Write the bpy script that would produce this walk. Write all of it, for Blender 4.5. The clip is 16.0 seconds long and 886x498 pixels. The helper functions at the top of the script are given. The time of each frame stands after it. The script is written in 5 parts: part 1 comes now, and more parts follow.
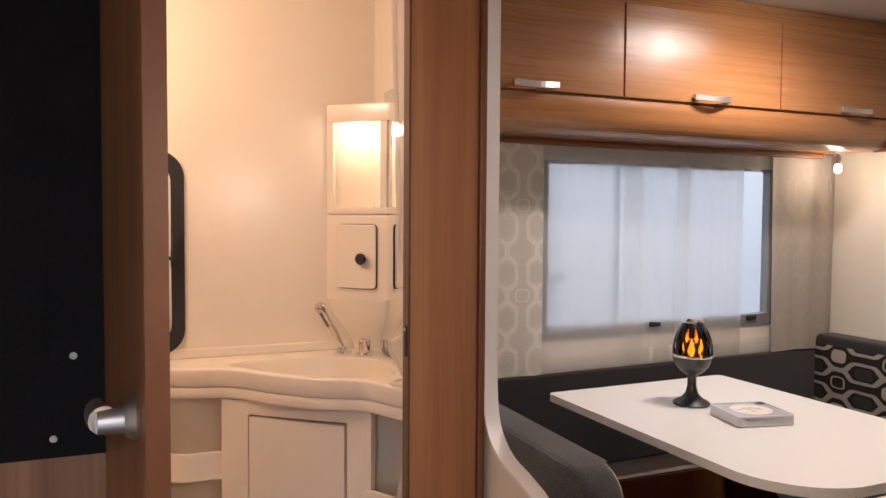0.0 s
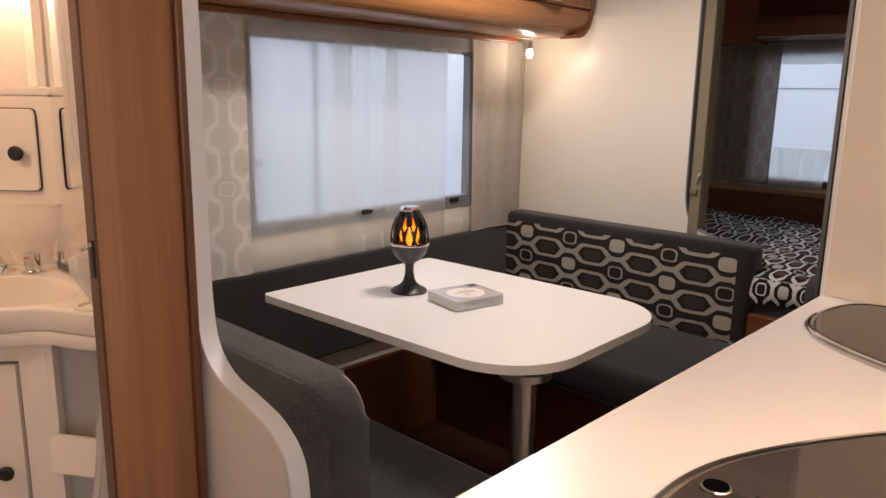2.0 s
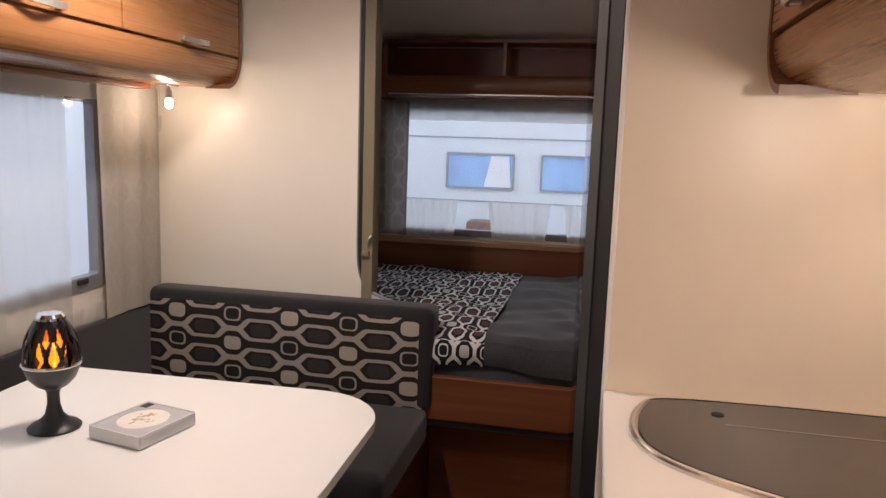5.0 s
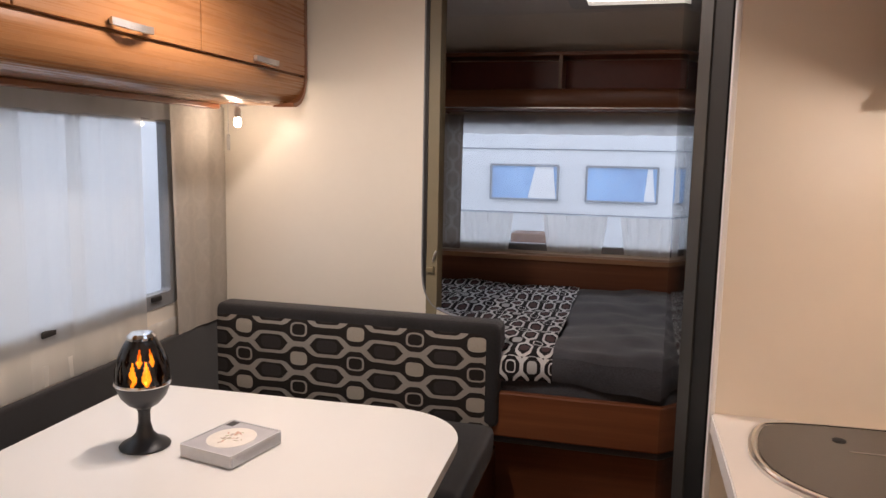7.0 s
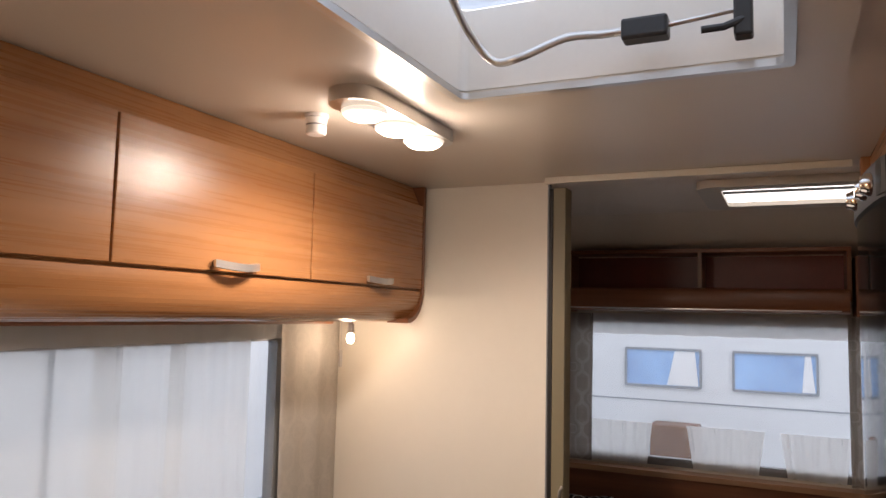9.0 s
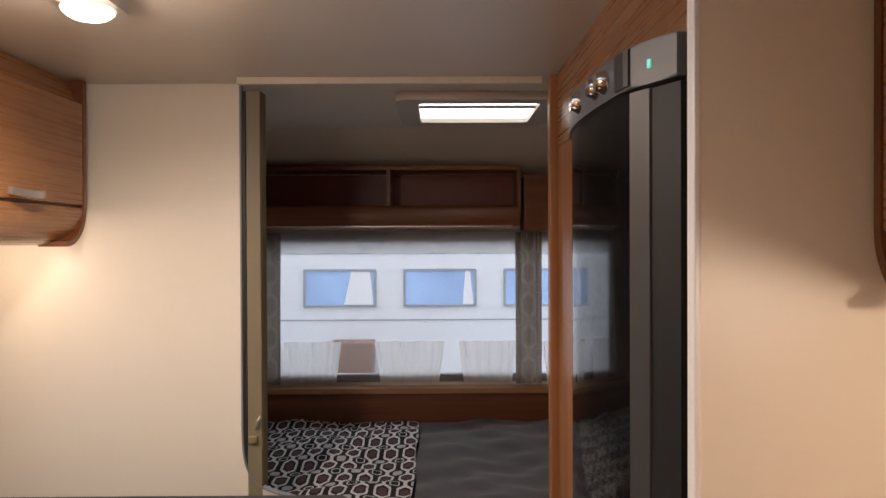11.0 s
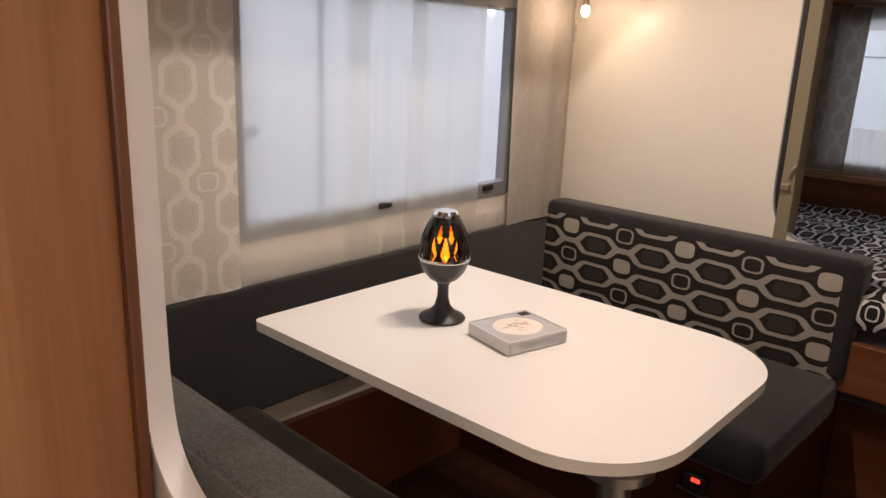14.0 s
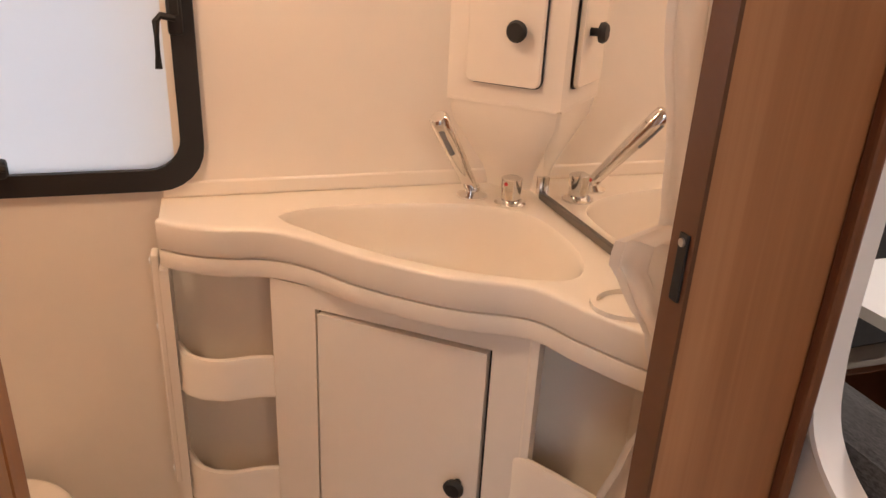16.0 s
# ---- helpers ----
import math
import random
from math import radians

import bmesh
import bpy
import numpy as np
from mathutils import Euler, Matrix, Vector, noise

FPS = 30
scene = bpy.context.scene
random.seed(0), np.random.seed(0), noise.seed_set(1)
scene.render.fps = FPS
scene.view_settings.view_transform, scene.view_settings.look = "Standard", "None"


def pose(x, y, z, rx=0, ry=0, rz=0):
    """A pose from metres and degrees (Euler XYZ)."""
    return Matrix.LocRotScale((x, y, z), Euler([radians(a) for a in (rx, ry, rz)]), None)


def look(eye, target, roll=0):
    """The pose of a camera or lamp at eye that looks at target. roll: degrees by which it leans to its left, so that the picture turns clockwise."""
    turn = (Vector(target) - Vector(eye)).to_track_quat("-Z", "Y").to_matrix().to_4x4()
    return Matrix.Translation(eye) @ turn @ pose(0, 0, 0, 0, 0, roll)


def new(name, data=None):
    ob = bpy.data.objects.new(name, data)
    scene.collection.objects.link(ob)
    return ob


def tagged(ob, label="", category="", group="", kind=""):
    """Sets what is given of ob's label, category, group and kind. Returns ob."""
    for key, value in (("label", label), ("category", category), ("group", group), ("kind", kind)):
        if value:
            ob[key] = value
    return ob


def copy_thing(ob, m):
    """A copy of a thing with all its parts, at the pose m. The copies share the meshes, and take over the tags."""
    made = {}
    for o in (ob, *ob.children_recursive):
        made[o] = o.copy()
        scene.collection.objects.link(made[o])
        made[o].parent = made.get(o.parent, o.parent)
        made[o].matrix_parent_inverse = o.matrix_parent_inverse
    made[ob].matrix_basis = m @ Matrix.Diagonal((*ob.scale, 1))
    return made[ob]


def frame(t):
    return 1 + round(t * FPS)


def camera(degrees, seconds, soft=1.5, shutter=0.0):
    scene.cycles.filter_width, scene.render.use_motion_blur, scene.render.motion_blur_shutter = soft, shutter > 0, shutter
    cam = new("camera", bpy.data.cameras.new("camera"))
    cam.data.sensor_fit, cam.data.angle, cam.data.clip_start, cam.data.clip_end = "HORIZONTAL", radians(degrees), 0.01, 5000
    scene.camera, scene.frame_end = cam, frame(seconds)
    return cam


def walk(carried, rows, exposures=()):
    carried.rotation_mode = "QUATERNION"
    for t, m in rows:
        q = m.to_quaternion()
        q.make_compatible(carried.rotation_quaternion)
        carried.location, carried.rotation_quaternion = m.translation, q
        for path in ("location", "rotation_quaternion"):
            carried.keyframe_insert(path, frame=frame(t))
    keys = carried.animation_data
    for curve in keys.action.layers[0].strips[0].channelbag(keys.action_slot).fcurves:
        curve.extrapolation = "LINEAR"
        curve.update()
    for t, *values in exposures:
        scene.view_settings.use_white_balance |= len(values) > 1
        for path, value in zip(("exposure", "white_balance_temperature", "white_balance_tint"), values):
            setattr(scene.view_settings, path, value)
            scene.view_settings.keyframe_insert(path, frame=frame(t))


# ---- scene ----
cam = camera(62.4, 16.0)
PATH = [
    (0, (0.179, -0.144, 1.252), (0.935, 1.705, 1.162), 0.4),
    (0.5, (0.182, -0.111, 1.235), (1.114, 1.651, 1.07), 1.1),
    (1, (0.203, -0.071, 1.226), (1.297, 1.585, 0.981), 0.8),
    (1.5, (0.203, 0.0, 1.242), (1.447, 1.527, 0.898), 0.2),
    (2, (0.221, 0.037, 1.268), (1.638, 1.388, 0.861), 1.0),
    (2.5, (0.223, 0.039, 1.283), (1.83, 1.142, 0.836), 1.6),
    (3, (0.241, 0.042, 1.285), (1.978, 0.93, 0.844), 2.1),
    (3.5, (0.293, 0.081, 1.284), (2.121, 0.785, 0.88), 2.3),
    (4, (0.352, 0.195, 1.28), (2.229, 0.778, 0.909), 1.8),
    (4.2, (0.365, 0.263, 1.301), (2.259, 0.796, 0.943), 2.0),
    (6.3, (0.363, 0.499, 1.349), (2.317, 0.848, 1.108), 1.5),
    (6.5, (0.343, 0.515, 1.349), (2.297, 0.865, 1.108), 1.6),
    (7, (0.348, 0.537, 1.352), (2.267, 1.037, 1.09), 1.1),
    (7.5, (0.401, 0.55, 1.355), (2.26, 1.242, 1.1), 0.2),
    (8, (0.481, 0.571, 1.442), (2.274, 1.45, 1.341), -0.4),
    (8.5, (0.524, 0.572, 1.508), (2.282, 1.524, 1.587), 0.3),
    (9, (0.561, 0.571, 1.528), (2.365, 1.417, 1.702), 1.3),
    (9.5, (0.608, 0.597, 1.537), (2.508, 1.201, 1.699), 0.9),
    (10, (0.687, 0.669, 1.542), (2.673, 0.882, 1.643), -0.6),
    (10.2, (0.717, 0.7, 1.537), (2.715, 0.752, 1.613), -0.9),
    (12.3, (0.689, 0.617, 1.411), (2.667, 0.776, 1.164), 0.2),
    (12.5, (0.67, 0.585, 1.394), (2.631, 0.874, 1.126), 0.6),
    (13, (0.629, 0.469, 1.355), (2.468, 1.176, 1.012), 1.2),
    (13.5, (0.573, 0.44, 1.329), (2.243, 1.461, 0.92), 1.8),
    (14, (0.513, 0.458, 1.291), (1.914, 1.789, 0.775), 2.3),
    (14.5, (0.401, 0.524, 1.298), (1.512, 2.069, 0.683), 2.2),
    (15, (0.325, 0.602, 1.269), (1.21, 2.238, 0.534), 2.1),
    (15.5, (0.267, 0.706, 1.268), (1.018, 2.382, 0.477), 1.5),
    (16, (0.299, 0.793, 1.246), (0.87, 2.548, 0.476), 2.8),
]
walk(cam, [(t, look(eye, target, roll)) for t, eye, target, roll in PATH], [(0.0, 0.66, 6400, 17), (7.0, 0.66, 6400, 17), (9.0, 0.66, 6850, 17), (12.5, 0.74, 6850, 17), (14.0, 0.70, 6850, 17), (14.5, 0.62, 6700, 17), (16.0, 0.74, 6480, 17)])

# ---- world and lights ----
world = bpy.data.worlds.new("hall")
scene.world = world
world.use_nodes = True
wbg = world.node_tree.nodes["Background"]
wbg.inputs["Color"].default_value = (0.86, 0.92, 1.0, 1)
wbg.inputs["Strength"].default_value = 1.25

WARM = (1.0, 0.80, 0.60)
NEUTRAL = (1.0, 0.875, 0.755)
KITCHEN = (1.0, 0.84, 0.67)


def bulb_light(name, place, watts, colour, radius=0.02, spot=0):
    lamp = bpy.data.lights.new(name, "SPOT" if spot else "POINT")
    lamp.energy, lamp.color, lamp.shadow_soft_size = watts, colour, radius
    if spot:
        lamp.spot_size, lamp.spot_blend = radians(spot), 0.8
    ob = new(name, lamp)
    ob.location = place
    return ob


for x in (1.77, 1.90, 2.03):
    bulb_light("ceiling_bulb", (x, 1.315, 1.884), 7.5, NEUTRAL, 0.03, 175)
bulb_light("ceiling_glow", (1.90, 1.315, 1.865), 2.4, NEUTRAL, 0.05)
bulb_light("wall_lamp_bulb", (2.590, 1.845, 1.437), 0.9, WARM, 0.015)
bulb_light("kitchen_bulb", (1.40, -0.005, 1.385), 0.45, KITCHEN, 0.03, 118)
# assumed second spot, kept out of view, brightens the end panel and worktop
bulb_light("kitchen_bulb", (0.68, 0.010, 1.385), 5.5, KITCHEN, 0.03)
bulb_light("washroom_bulb", (-0.08, 1.43, 1.80), 7.4, (1.0, 0.815, 0.59), 0.08)
bulb_light("bay_bulb", (0.757, 1.915, 1.505), 0.2, WARM, 0.02)
bulb_light("flame_light", (1.650, 1.533, 0.875), 0.06, (1.0, 0.42, 0.06), 0.015)


sky = bpy.data.lights.new("hatch_daylight", "AREA")
sky.energy, sky.color, sky.size = 1.5, (0.95, 0.97, 1.0), 0.7
sky_ob = new("hatch_daylight", sky)
sky_ob.location = (1.515, 0.84, 2.25)


# ---- materials ----
def material(name, colour=(0.5, 0.5, 0.5), rough=0.5, metal=0.0, spec=0.5):
    m = bpy.data.materials.new(name)
    m.use_nodes = True
    b = m.node_tree.nodes["Principled BSDF"]
    b.inputs["Base Color"].default_value = (*colour, 1)
    b.inputs["Roughness"].default_value = rough
    b.inputs["Metallic"].default_value = metal
    b.inputs["Specular IOR Level"].default_value = spec
    return m


class Net:
    """Short hand for node trees."""

    def __init__(self, m):
        self.t = m.node_tree
        self.b = self.t.nodes["Principled BSDF"]

    def add(self, kind, **values):
        n = self.t.nodes.new(kind)
        for key, v in values.items():
            n.inputs[key.replace("_", " ")].default_value = v
        return n

    def link(self, a, b):
        self.t.links.new(a, b)

    def math(self, op, a, b=None, c=None):
        n = self.t.nodes.new("ShaderNodeMath")
        n.operation = op
        for k, v in enumerate((a, b, c)):
            if v is None:
                continue
            if isinstance(v, (int, float)):
                n.inputs[k].default_value = v
            else:
                self.link(v, n.inputs[k])
        return n.outputs[0]

    def coords(self):
        return self.add("ShaderNodeTexCoord").outputs["Object"]

    def stretched(self, scale):
        m = self.add("ShaderNodeMapping")
        m.inputs["Scale"].default_value = scale
        self.link(self.coords(), m.inputs["Vector"])
        return m.outputs["Vector"]

    def noise(self, vec, scale, detail=4, rough=0.55, warp=0.0):
        n = self.add("ShaderNodeTexNoise")
        n.inputs["Scale"].default_value, n.inputs["Detail"].default_value = scale, detail
        n.inputs["Roughness"].default_value, n.inputs["Distortion"].default_value = rough, warp
        self.link(vec, n.inputs["Vector"])
        return n.outputs["Fac"]

    def ramp(self, fac, *stops):
        n = self.add("ShaderNodeValToRGB")
        e = n.color_ramp.elements
        while len(e) < len(stops):
            e.new(0.5)
        for k, (p, col) in enumerate(stops):
            e[k].position, e[k].color = p, (*col, 1)
        self.link(fac, n.inputs["Fac"])
        return n.outputs["Color"]

    def mix(self, fac, a, b, mode="MIX"):
        n = self.t.nodes.new("ShaderNodeMix")
        n.data_type, n.blend_type = "RGBA", mode
        for sock, v in ((n.inputs[0], fac), (n.inputs[6], a), (n.inputs[7], b)):
            if isinstance(v, (int, float)):
                sock.default_value = v
            elif isinstance(v, tuple):
                sock.default_value = (*v, 1)
            else:
                self.link(v, sock)
        return n.outputs[2]

    def colour(self, socket):
        self.link(socket, self.b.inputs["Base Color"])

    def bump(self, height, strength, distance=0.002):
        n = self.add("ShaderNodeBump")
        n.inputs["Strength"].default_value, n.inputs["Distance"].default_value = strength, distance
        self.link(height, n.inputs["Height"])
        self.link(n.outputs["Normal"], self.b.inputs["Normal"])

    def rough(self, fac, lo, hi):
        n = self.add("ShaderNodeMapRange")
        n.inputs["To Min"].default_value, n.inputs["To Max"].default_value = lo, hi
        self.link(fac, n.inputs["Value"])
        self.link(n.outputs["Result"], self.b.inputs["Roughness"])


def wood(name, axis, dark, mid, light, rough=0.32):
    """Laminate with the grain along one axis."""
    m = material(name, mid, rough)
    n = Net(m)
    long = [1.0, 1.0, 1.0]
    long["xyz".index(axis)] = 0.045
    wide = n.noise(n.stretched(long), 9, 2, 0.5, 0.4)
    mid_scale = [v for v in long]
    mid_scale["xyz".index(axis)] = 0.03
    streak = n.noise(n.stretched(mid_scale), 42, 3, 0.55, 0.3)
    fine_scale = [v for v in long]
    fine_scale["xyz".index(axis)] = 0.016
    fine = n.noise(n.stretched(fine_scale), 170, 2, 0.5, 0.1)
    both = n.math("ADD", n.math("MULTIPLY", wide, 0.58), n.math("ADD", n.math("MULTIPLY", streak, 0.32), n.math("MULTIPLY", fine, 0.10)))
    n.colour(n.ramp(both, (0.36, dark), (0.5, mid), (0.64, light)))
    n.rough(fine, rough - 0.05, rough + 0.12)
    n.bump(fine, 0.03, 0.001)
    return m


def plain(name, colour, rough, grain=60.0, vary=0.06, bump=0.05, spec=0.5, metal=0.0):
    """Paint, plastic or foil with slight mottling and fine relief."""
    m = material(name, colour, rough, metal, spec)
    n = Net(m)
    big = n.noise(n.coords(), 2.3, 3)
    small = n.noise(n.coords(), grain, 4)
    f = n.math("ADD", n.math("MULTIPLY", big, 0.75), n.math("MULTIPLY", small, 0.25))
    lo = tuple(c * (1 - vary) for c in colour)
    hi = tuple(min(0.95, c * (1 + vary)) for c in colour)
    n.colour(n.ramp(f, (0.35, lo), (0.65, hi)))
    if not metal:
        n.rough(big, max(0.02, rough - 0.05), min(1, rough + 0.05))
    if bump and not metal:
        n.bump(small, bump, 0.001)
    return m


def fabric(name, colour, vary=0.25):
    m = material(name, colour, 0.95, 0, 0.15)
    n = Net(m)
    n.b.inputs["Sheen Weight"].default_value = 0.25
    big = n.noise(n.coords(), 6, 3)
    weave = n.noise(n.stretched((1, 0.35, 1)), 420, 2, 0.7)
    f = n.math("ADD", n.math("MULTIPLY", big, 0.4), n.math("MULTIPLY", weave, 0.6))
    n.colour(n.ramp(f, (0.36, tuple(c * (1 - vary) for c in colour)), (0.64, tuple(c * (1 + vary) for c in colour))))
    n.bump(weave, 0.35, 0.0015)
    return m


def chain_fabric(name, u_axis, v_axis, pu, pv, u0, v0, ground, line, oval, solid, rough=0.9, see=0.0):
    """Printed cloth: wavy chains round dark ovals, with small solid and outlined lozenges between."""
    m = material(name, ground, rough, 0, 0.15)
    n = Net(m)
    sep = n.add("ShaderNodeSeparateXYZ")
    n.link(n.coords(), sep.inputs[0])
    wob = n.math("MULTIPLY", n.math("SUBTRACT", n.noise(n.coords(), 9, 2), 0.5), 0.10)
    u = n.math("DIVIDE", n.math("SUBTRACT", sep.outputs["XYZ".index(u_axis)], u0), pu)
    v = n.math("ADD", n.math("DIVIDE", n.math("SUBTRACT", sep.outputs["XYZ".index(v_axis)], v0), pv), wob)
    fu = n.math("SUBTRACT", n.math("FRACT", n.math("ADD", u, 0.5)), 0.5)
    fv = n.math("SUBTRACT", n.math("FRACT", n.math("ADD", v, 0.5)), 0.5)
    av = n.math("ABSOLUTE", fv)
    au = n.math("ABSOLUTE", fu)
    # the chain: two lines that part round the oval and meet between
    rise = n.add("ShaderNodeMapRange")
    rise.interpolation_type = "SMOOTHSTEP"
    rise.inputs["From Min"].default_value, rise.inputs["From Max"].default_value = 0.43, 0.155
    n.link(au, rise.inputs["Value"])
    up = rise.outputs["Result"]
    h = n.math("MULTIPLY", up, 0.325)
    off = n.math("ABSOLUTE", n.math("SUBTRACT", av, h))
    steep = n.math("MULTIPLY", n.math("MULTIPLY", up, n.math("SUBTRACT", 1.0, up)), 0.24)
    pinch = n.math("MULTIPLY", n.math("SUBTRACT", 1.0, up), 0.035)
    wide = n.math("ADD", 0.055, n.math("ADD", steep, pinch))
    chain = n.math("LESS_THAN", off, wide)

    def lozenge(du, dv, a, b):
        return n.math("ADD", n.math("POWER", n.math("DIVIDE", du, a), 3.4), n.math("POWER", n.math("DIVIDE", dv, b), 3.4))

    oval_in = n.math("LESS_THAN", lozenge(au, av, 0.180, 0.205), 1.0)
    # lozenges half a step on
    gu = n.math("SUBTRACT", 0.5, au)
    gv = n.math("SUBTRACT", 0.5, av)
    e = lozenge(gu, gv, 0.15, 0.235)
    loz = n.math("LESS_THAN", e, 1.0)
    loz_in = n.math("LESS_THAN", e, 0.42)
    parity = n.math("FLOORED_MODULO", n.math("ADD", n.math("FLOOR", u), n.math("FLOOR", v)), 2.0)
    ring = n.math("SUBTRACT", loz, loz_in)
    full = n.math("MULTIPLY", loz, parity)
    thread = n.noise(n.stretched((1, 1, 0.5)), 500, 2, 0.7)
    c = n.mix(oval_in, ground, oval)
    c = n.mix(chain, c, line)
    c = n.mix(ring, c, line)
    c = n.mix(full, c, solid)
    c = n.mix(0.35, c, n.ramp(thread, (0.3, (0.35, 0.35, 0.35)), (0.7, (1.0, 1.0, 1.0))), "MULTIPLY")
    n.colour(c)
    n.bump(thread, 0.3, 0.0012)
    if see:
        n.b.inputs["Transmission Weight"].default_value = 0.0
        add_translucent(m, see)
    return m


def add_translucent(m, amount, clear=0.0):
    """Lets some light through a thin cloth."""
    t = m.node_tree
    out = t.nodes["Material Output"]
    b = t.nodes["Principled BSDF"]
    tr = t.nodes.new("ShaderNodeBsdfTranslucent")
    src = b.inputs["Base Color"]
    if src.links:
        t.links.new(src.links[0].from_socket, tr.inputs["Color"])
    else:
        tr.inputs["Color"].default_value = src.default_value
    mixer = t.nodes.new("ShaderNodeMixShader")
    mixer.inputs[0].default_value = amount
    t.links.new(b.outputs[0], mixer.inputs[1])
    t.links.new(tr.outputs[0], mixer.inputs[2])
    last = mixer
    if clear:
        cl = t.nodes.new("ShaderNodeBsdfTransparent")
        last = t.nodes.new("ShaderNodeMixShader")
        last.inputs[0].default_value = clear
        t.links.new(mixer.outputs[0], last.inputs[1])
        t.links.new(cl.outputs[0], last.inputs[2])
    t.links.new(last.outputs[0], out.inputs["Surface"])


def glowing(name, colour, strength):
    m = material(name, colour, 0.4)
    b = m.node_tree.nodes["Principled BSDF"]
    b.inputs["Emission Color"].default_value = (*colour, 1)
    b.inputs["Emission Strength"].default_value = strength
    return m


def clear_pane(name, tint=(1, 1, 1), rough=0.0):
    m = bpy.data.materials.new(name)
    m.use_nodes = True
    t = m.node_tree
    t.nodes.clear()
    out = t.nodes.new("ShaderNodeOutputMaterial")
    a = t.nodes.new("ShaderNodeBsdfTransparent")
    a.inputs[0].default_value = (*tint, 1)
    g = t.nodes.new("ShaderNodeBsdfGlossy")
    g.inputs["Roughness"].default_value = 0.03 + rough
    f = t.nodes.new("ShaderNodeLayerWeight")
    f.inputs["Blend"].default_value = 0.5
    steep = t.nodes.new("ShaderNodeMath")
    steep.operation = "POWER"
    steep.inputs[1].default_value = 5.0
    t.links.new(f.outputs["Facing"], steep.inputs[0])
    gloss = t.nodes.new("ShaderNodeMath")
    gloss.operation = "MULTIPLY_ADD"
    gloss.inputs[1].default_value, gloss.inputs[2].default_value = 0.9, 0.035
    t.links.new(steep.outputs[0], gloss.inputs[0])
    mx = t.nodes.new("ShaderNodeMixShader")
    t.links.new(gloss.outputs[0], mx.inputs[0])
    t.links.new(a.outputs[0], mx.inputs[1])
    t.links.new(g.outputs[0], mx.inputs[2])
    t.links.new(mx.outputs[0], out.inputs["Surface"])
    return m


M_WOOD_V = wood("walnut_upright", "z", (0.27, 0.108, 0.042), (0.37, 0.163, 0.067), (0.48, 0.240, 0.112))
M_WOOD_H = wood("walnut_level", "x", (0.255, 0.108, 0.039), (0.305, 0.137, 0.052), (0.355, 0.170, 0.070), 0.25)
# redder walnut, its base darkened further for the shade around the bed
M_WOOD_Y = wood("walnut_across_dimmed", "y", (0.12, 0.036, 0.013), (0.165, 0.054, 0.020), (0.22, 0.080, 0.031), 0.35)
M_WOOD_EDGE = plain("walnut_edge", (0.17, 0.062, 0.024), 0.35, 80, 0.15)
# dark maroon; under-table shade and some red LED glow are in the colour
M_WOOD_DARK = wood("shaded_maroon_base", "y", (0.052, 0.014, 0.008), (0.075, 0.020, 0.011), (0.10, 0.030, 0.016), 0.35)
M_FLOOR = wood("floor_vinyl", "x", (0.030, 0.010, 0.006), (0.052, 0.018, 0.011), (0.080, 0.030, 0.017), 0.35)
M_CREAM = plain("cream_panel", (0.74, 0.69, 0.60), 0.35, 40, 0.02, 0.01)
M_BEIGE = plain("beige_kitchen_panel", (0.80, 0.71, 0.59), 0.34, 40, 0.02, 0.01)
M_WALL = plain("wall_foil", (0.72, 0.67, 0.59), 0.5, 160, 0.03)
M_CEIL = plain("ceiling_foil", (0.60, 0.53, 0.45), 0.32, 220, 0.03, 0.03)
M_BEDCEIL = plain("bed_ceiling_foil", (0.72, 0.64, 0.55), 0.5, 60, 0.04)
M_WHITE = plain("white_edge", (0.84, 0.82, 0.80), 0.3, 90, 0.02, 0.0)
M_TABLE = plain("white_laminate", (0.82, 0.80, 0.76), 0.38, 60, 0.012, 0.0)
M_COUNTER = plain("worktop_laminate", (0.82, 0.76, 0.69), 0.3, 60, 0.015, 0.0)
M_GREY = fabric("grey_upholstery", (0.023, 0.022, 0.023))
M_GREY_LIGHT = fabric("grey_flecked_upholstery", (0.050, 0.049, 0.049), 0.6)
M_DARKBOARD = fabric("charcoal_felt", (0.016, 0.016, 0.017), 0.3)
M_BLACK = plain("black_plastic", (0.016, 0.016, 0.017), 0.4, 120, 0.15)
M_RUBBER = plain("dark_rubber", (0.012, 0.011, 0.011), 0.55, 120, 0.2)
M_CHROME = plain("chrome", (0.78, 0.76, 0.74), 0.10, 60, 0.03, 0.0, 0.5, 1.0)
M_STEEL = plain("brushed_steel", (0.62, 0.60, 0.58), 0.28, 200, 0.05, 0.02, 0.5, 1.0)
M_NICKEL = plain("satin_nickel", (0.66, 0.64, 0.62), 0.33, 90, 0.04, 0.0, 0.5, 0.9)
M_LIDGLASS = plain("smoked_lid_glass", (0.055, 0.044, 0.037), 0.05, 200, 0.05, 0.0, 0.7)
M_HOLE = material("dark_hole", (0.003, 0.003, 0.003), 0.9, 0, 0.0)
M_FRIDGE = plain("gloss_black_door", (0.006, 0.006, 0.006), 0.055, 90, 0.1, 0.0, 0.5)
M_OLIVE = plain("olive_pleat", (0.20, 0.17, 0.105), 0.5, 200, 0.1)
M_SANITARY = plain("cream_moulding", (0.85, 0.76, 0.65), 0.22, 40, 0.015, 0.0)
M_NICHE = plain("cream_recess", (0.85, 0.75, 0.62), 0.4, 80, 0.02)
M_MIRROR = material("mirror", (0.92, 0.92, 0.92), 0.01, 1.0)
M_PANE = clear_pane("window_pane", (0.94, 0.96, 0.98))
M_FROST = material("frosted_pane", (0.86, 0.88, 0.90), 0.6)
add_translucent(M_FROST, 0.85)
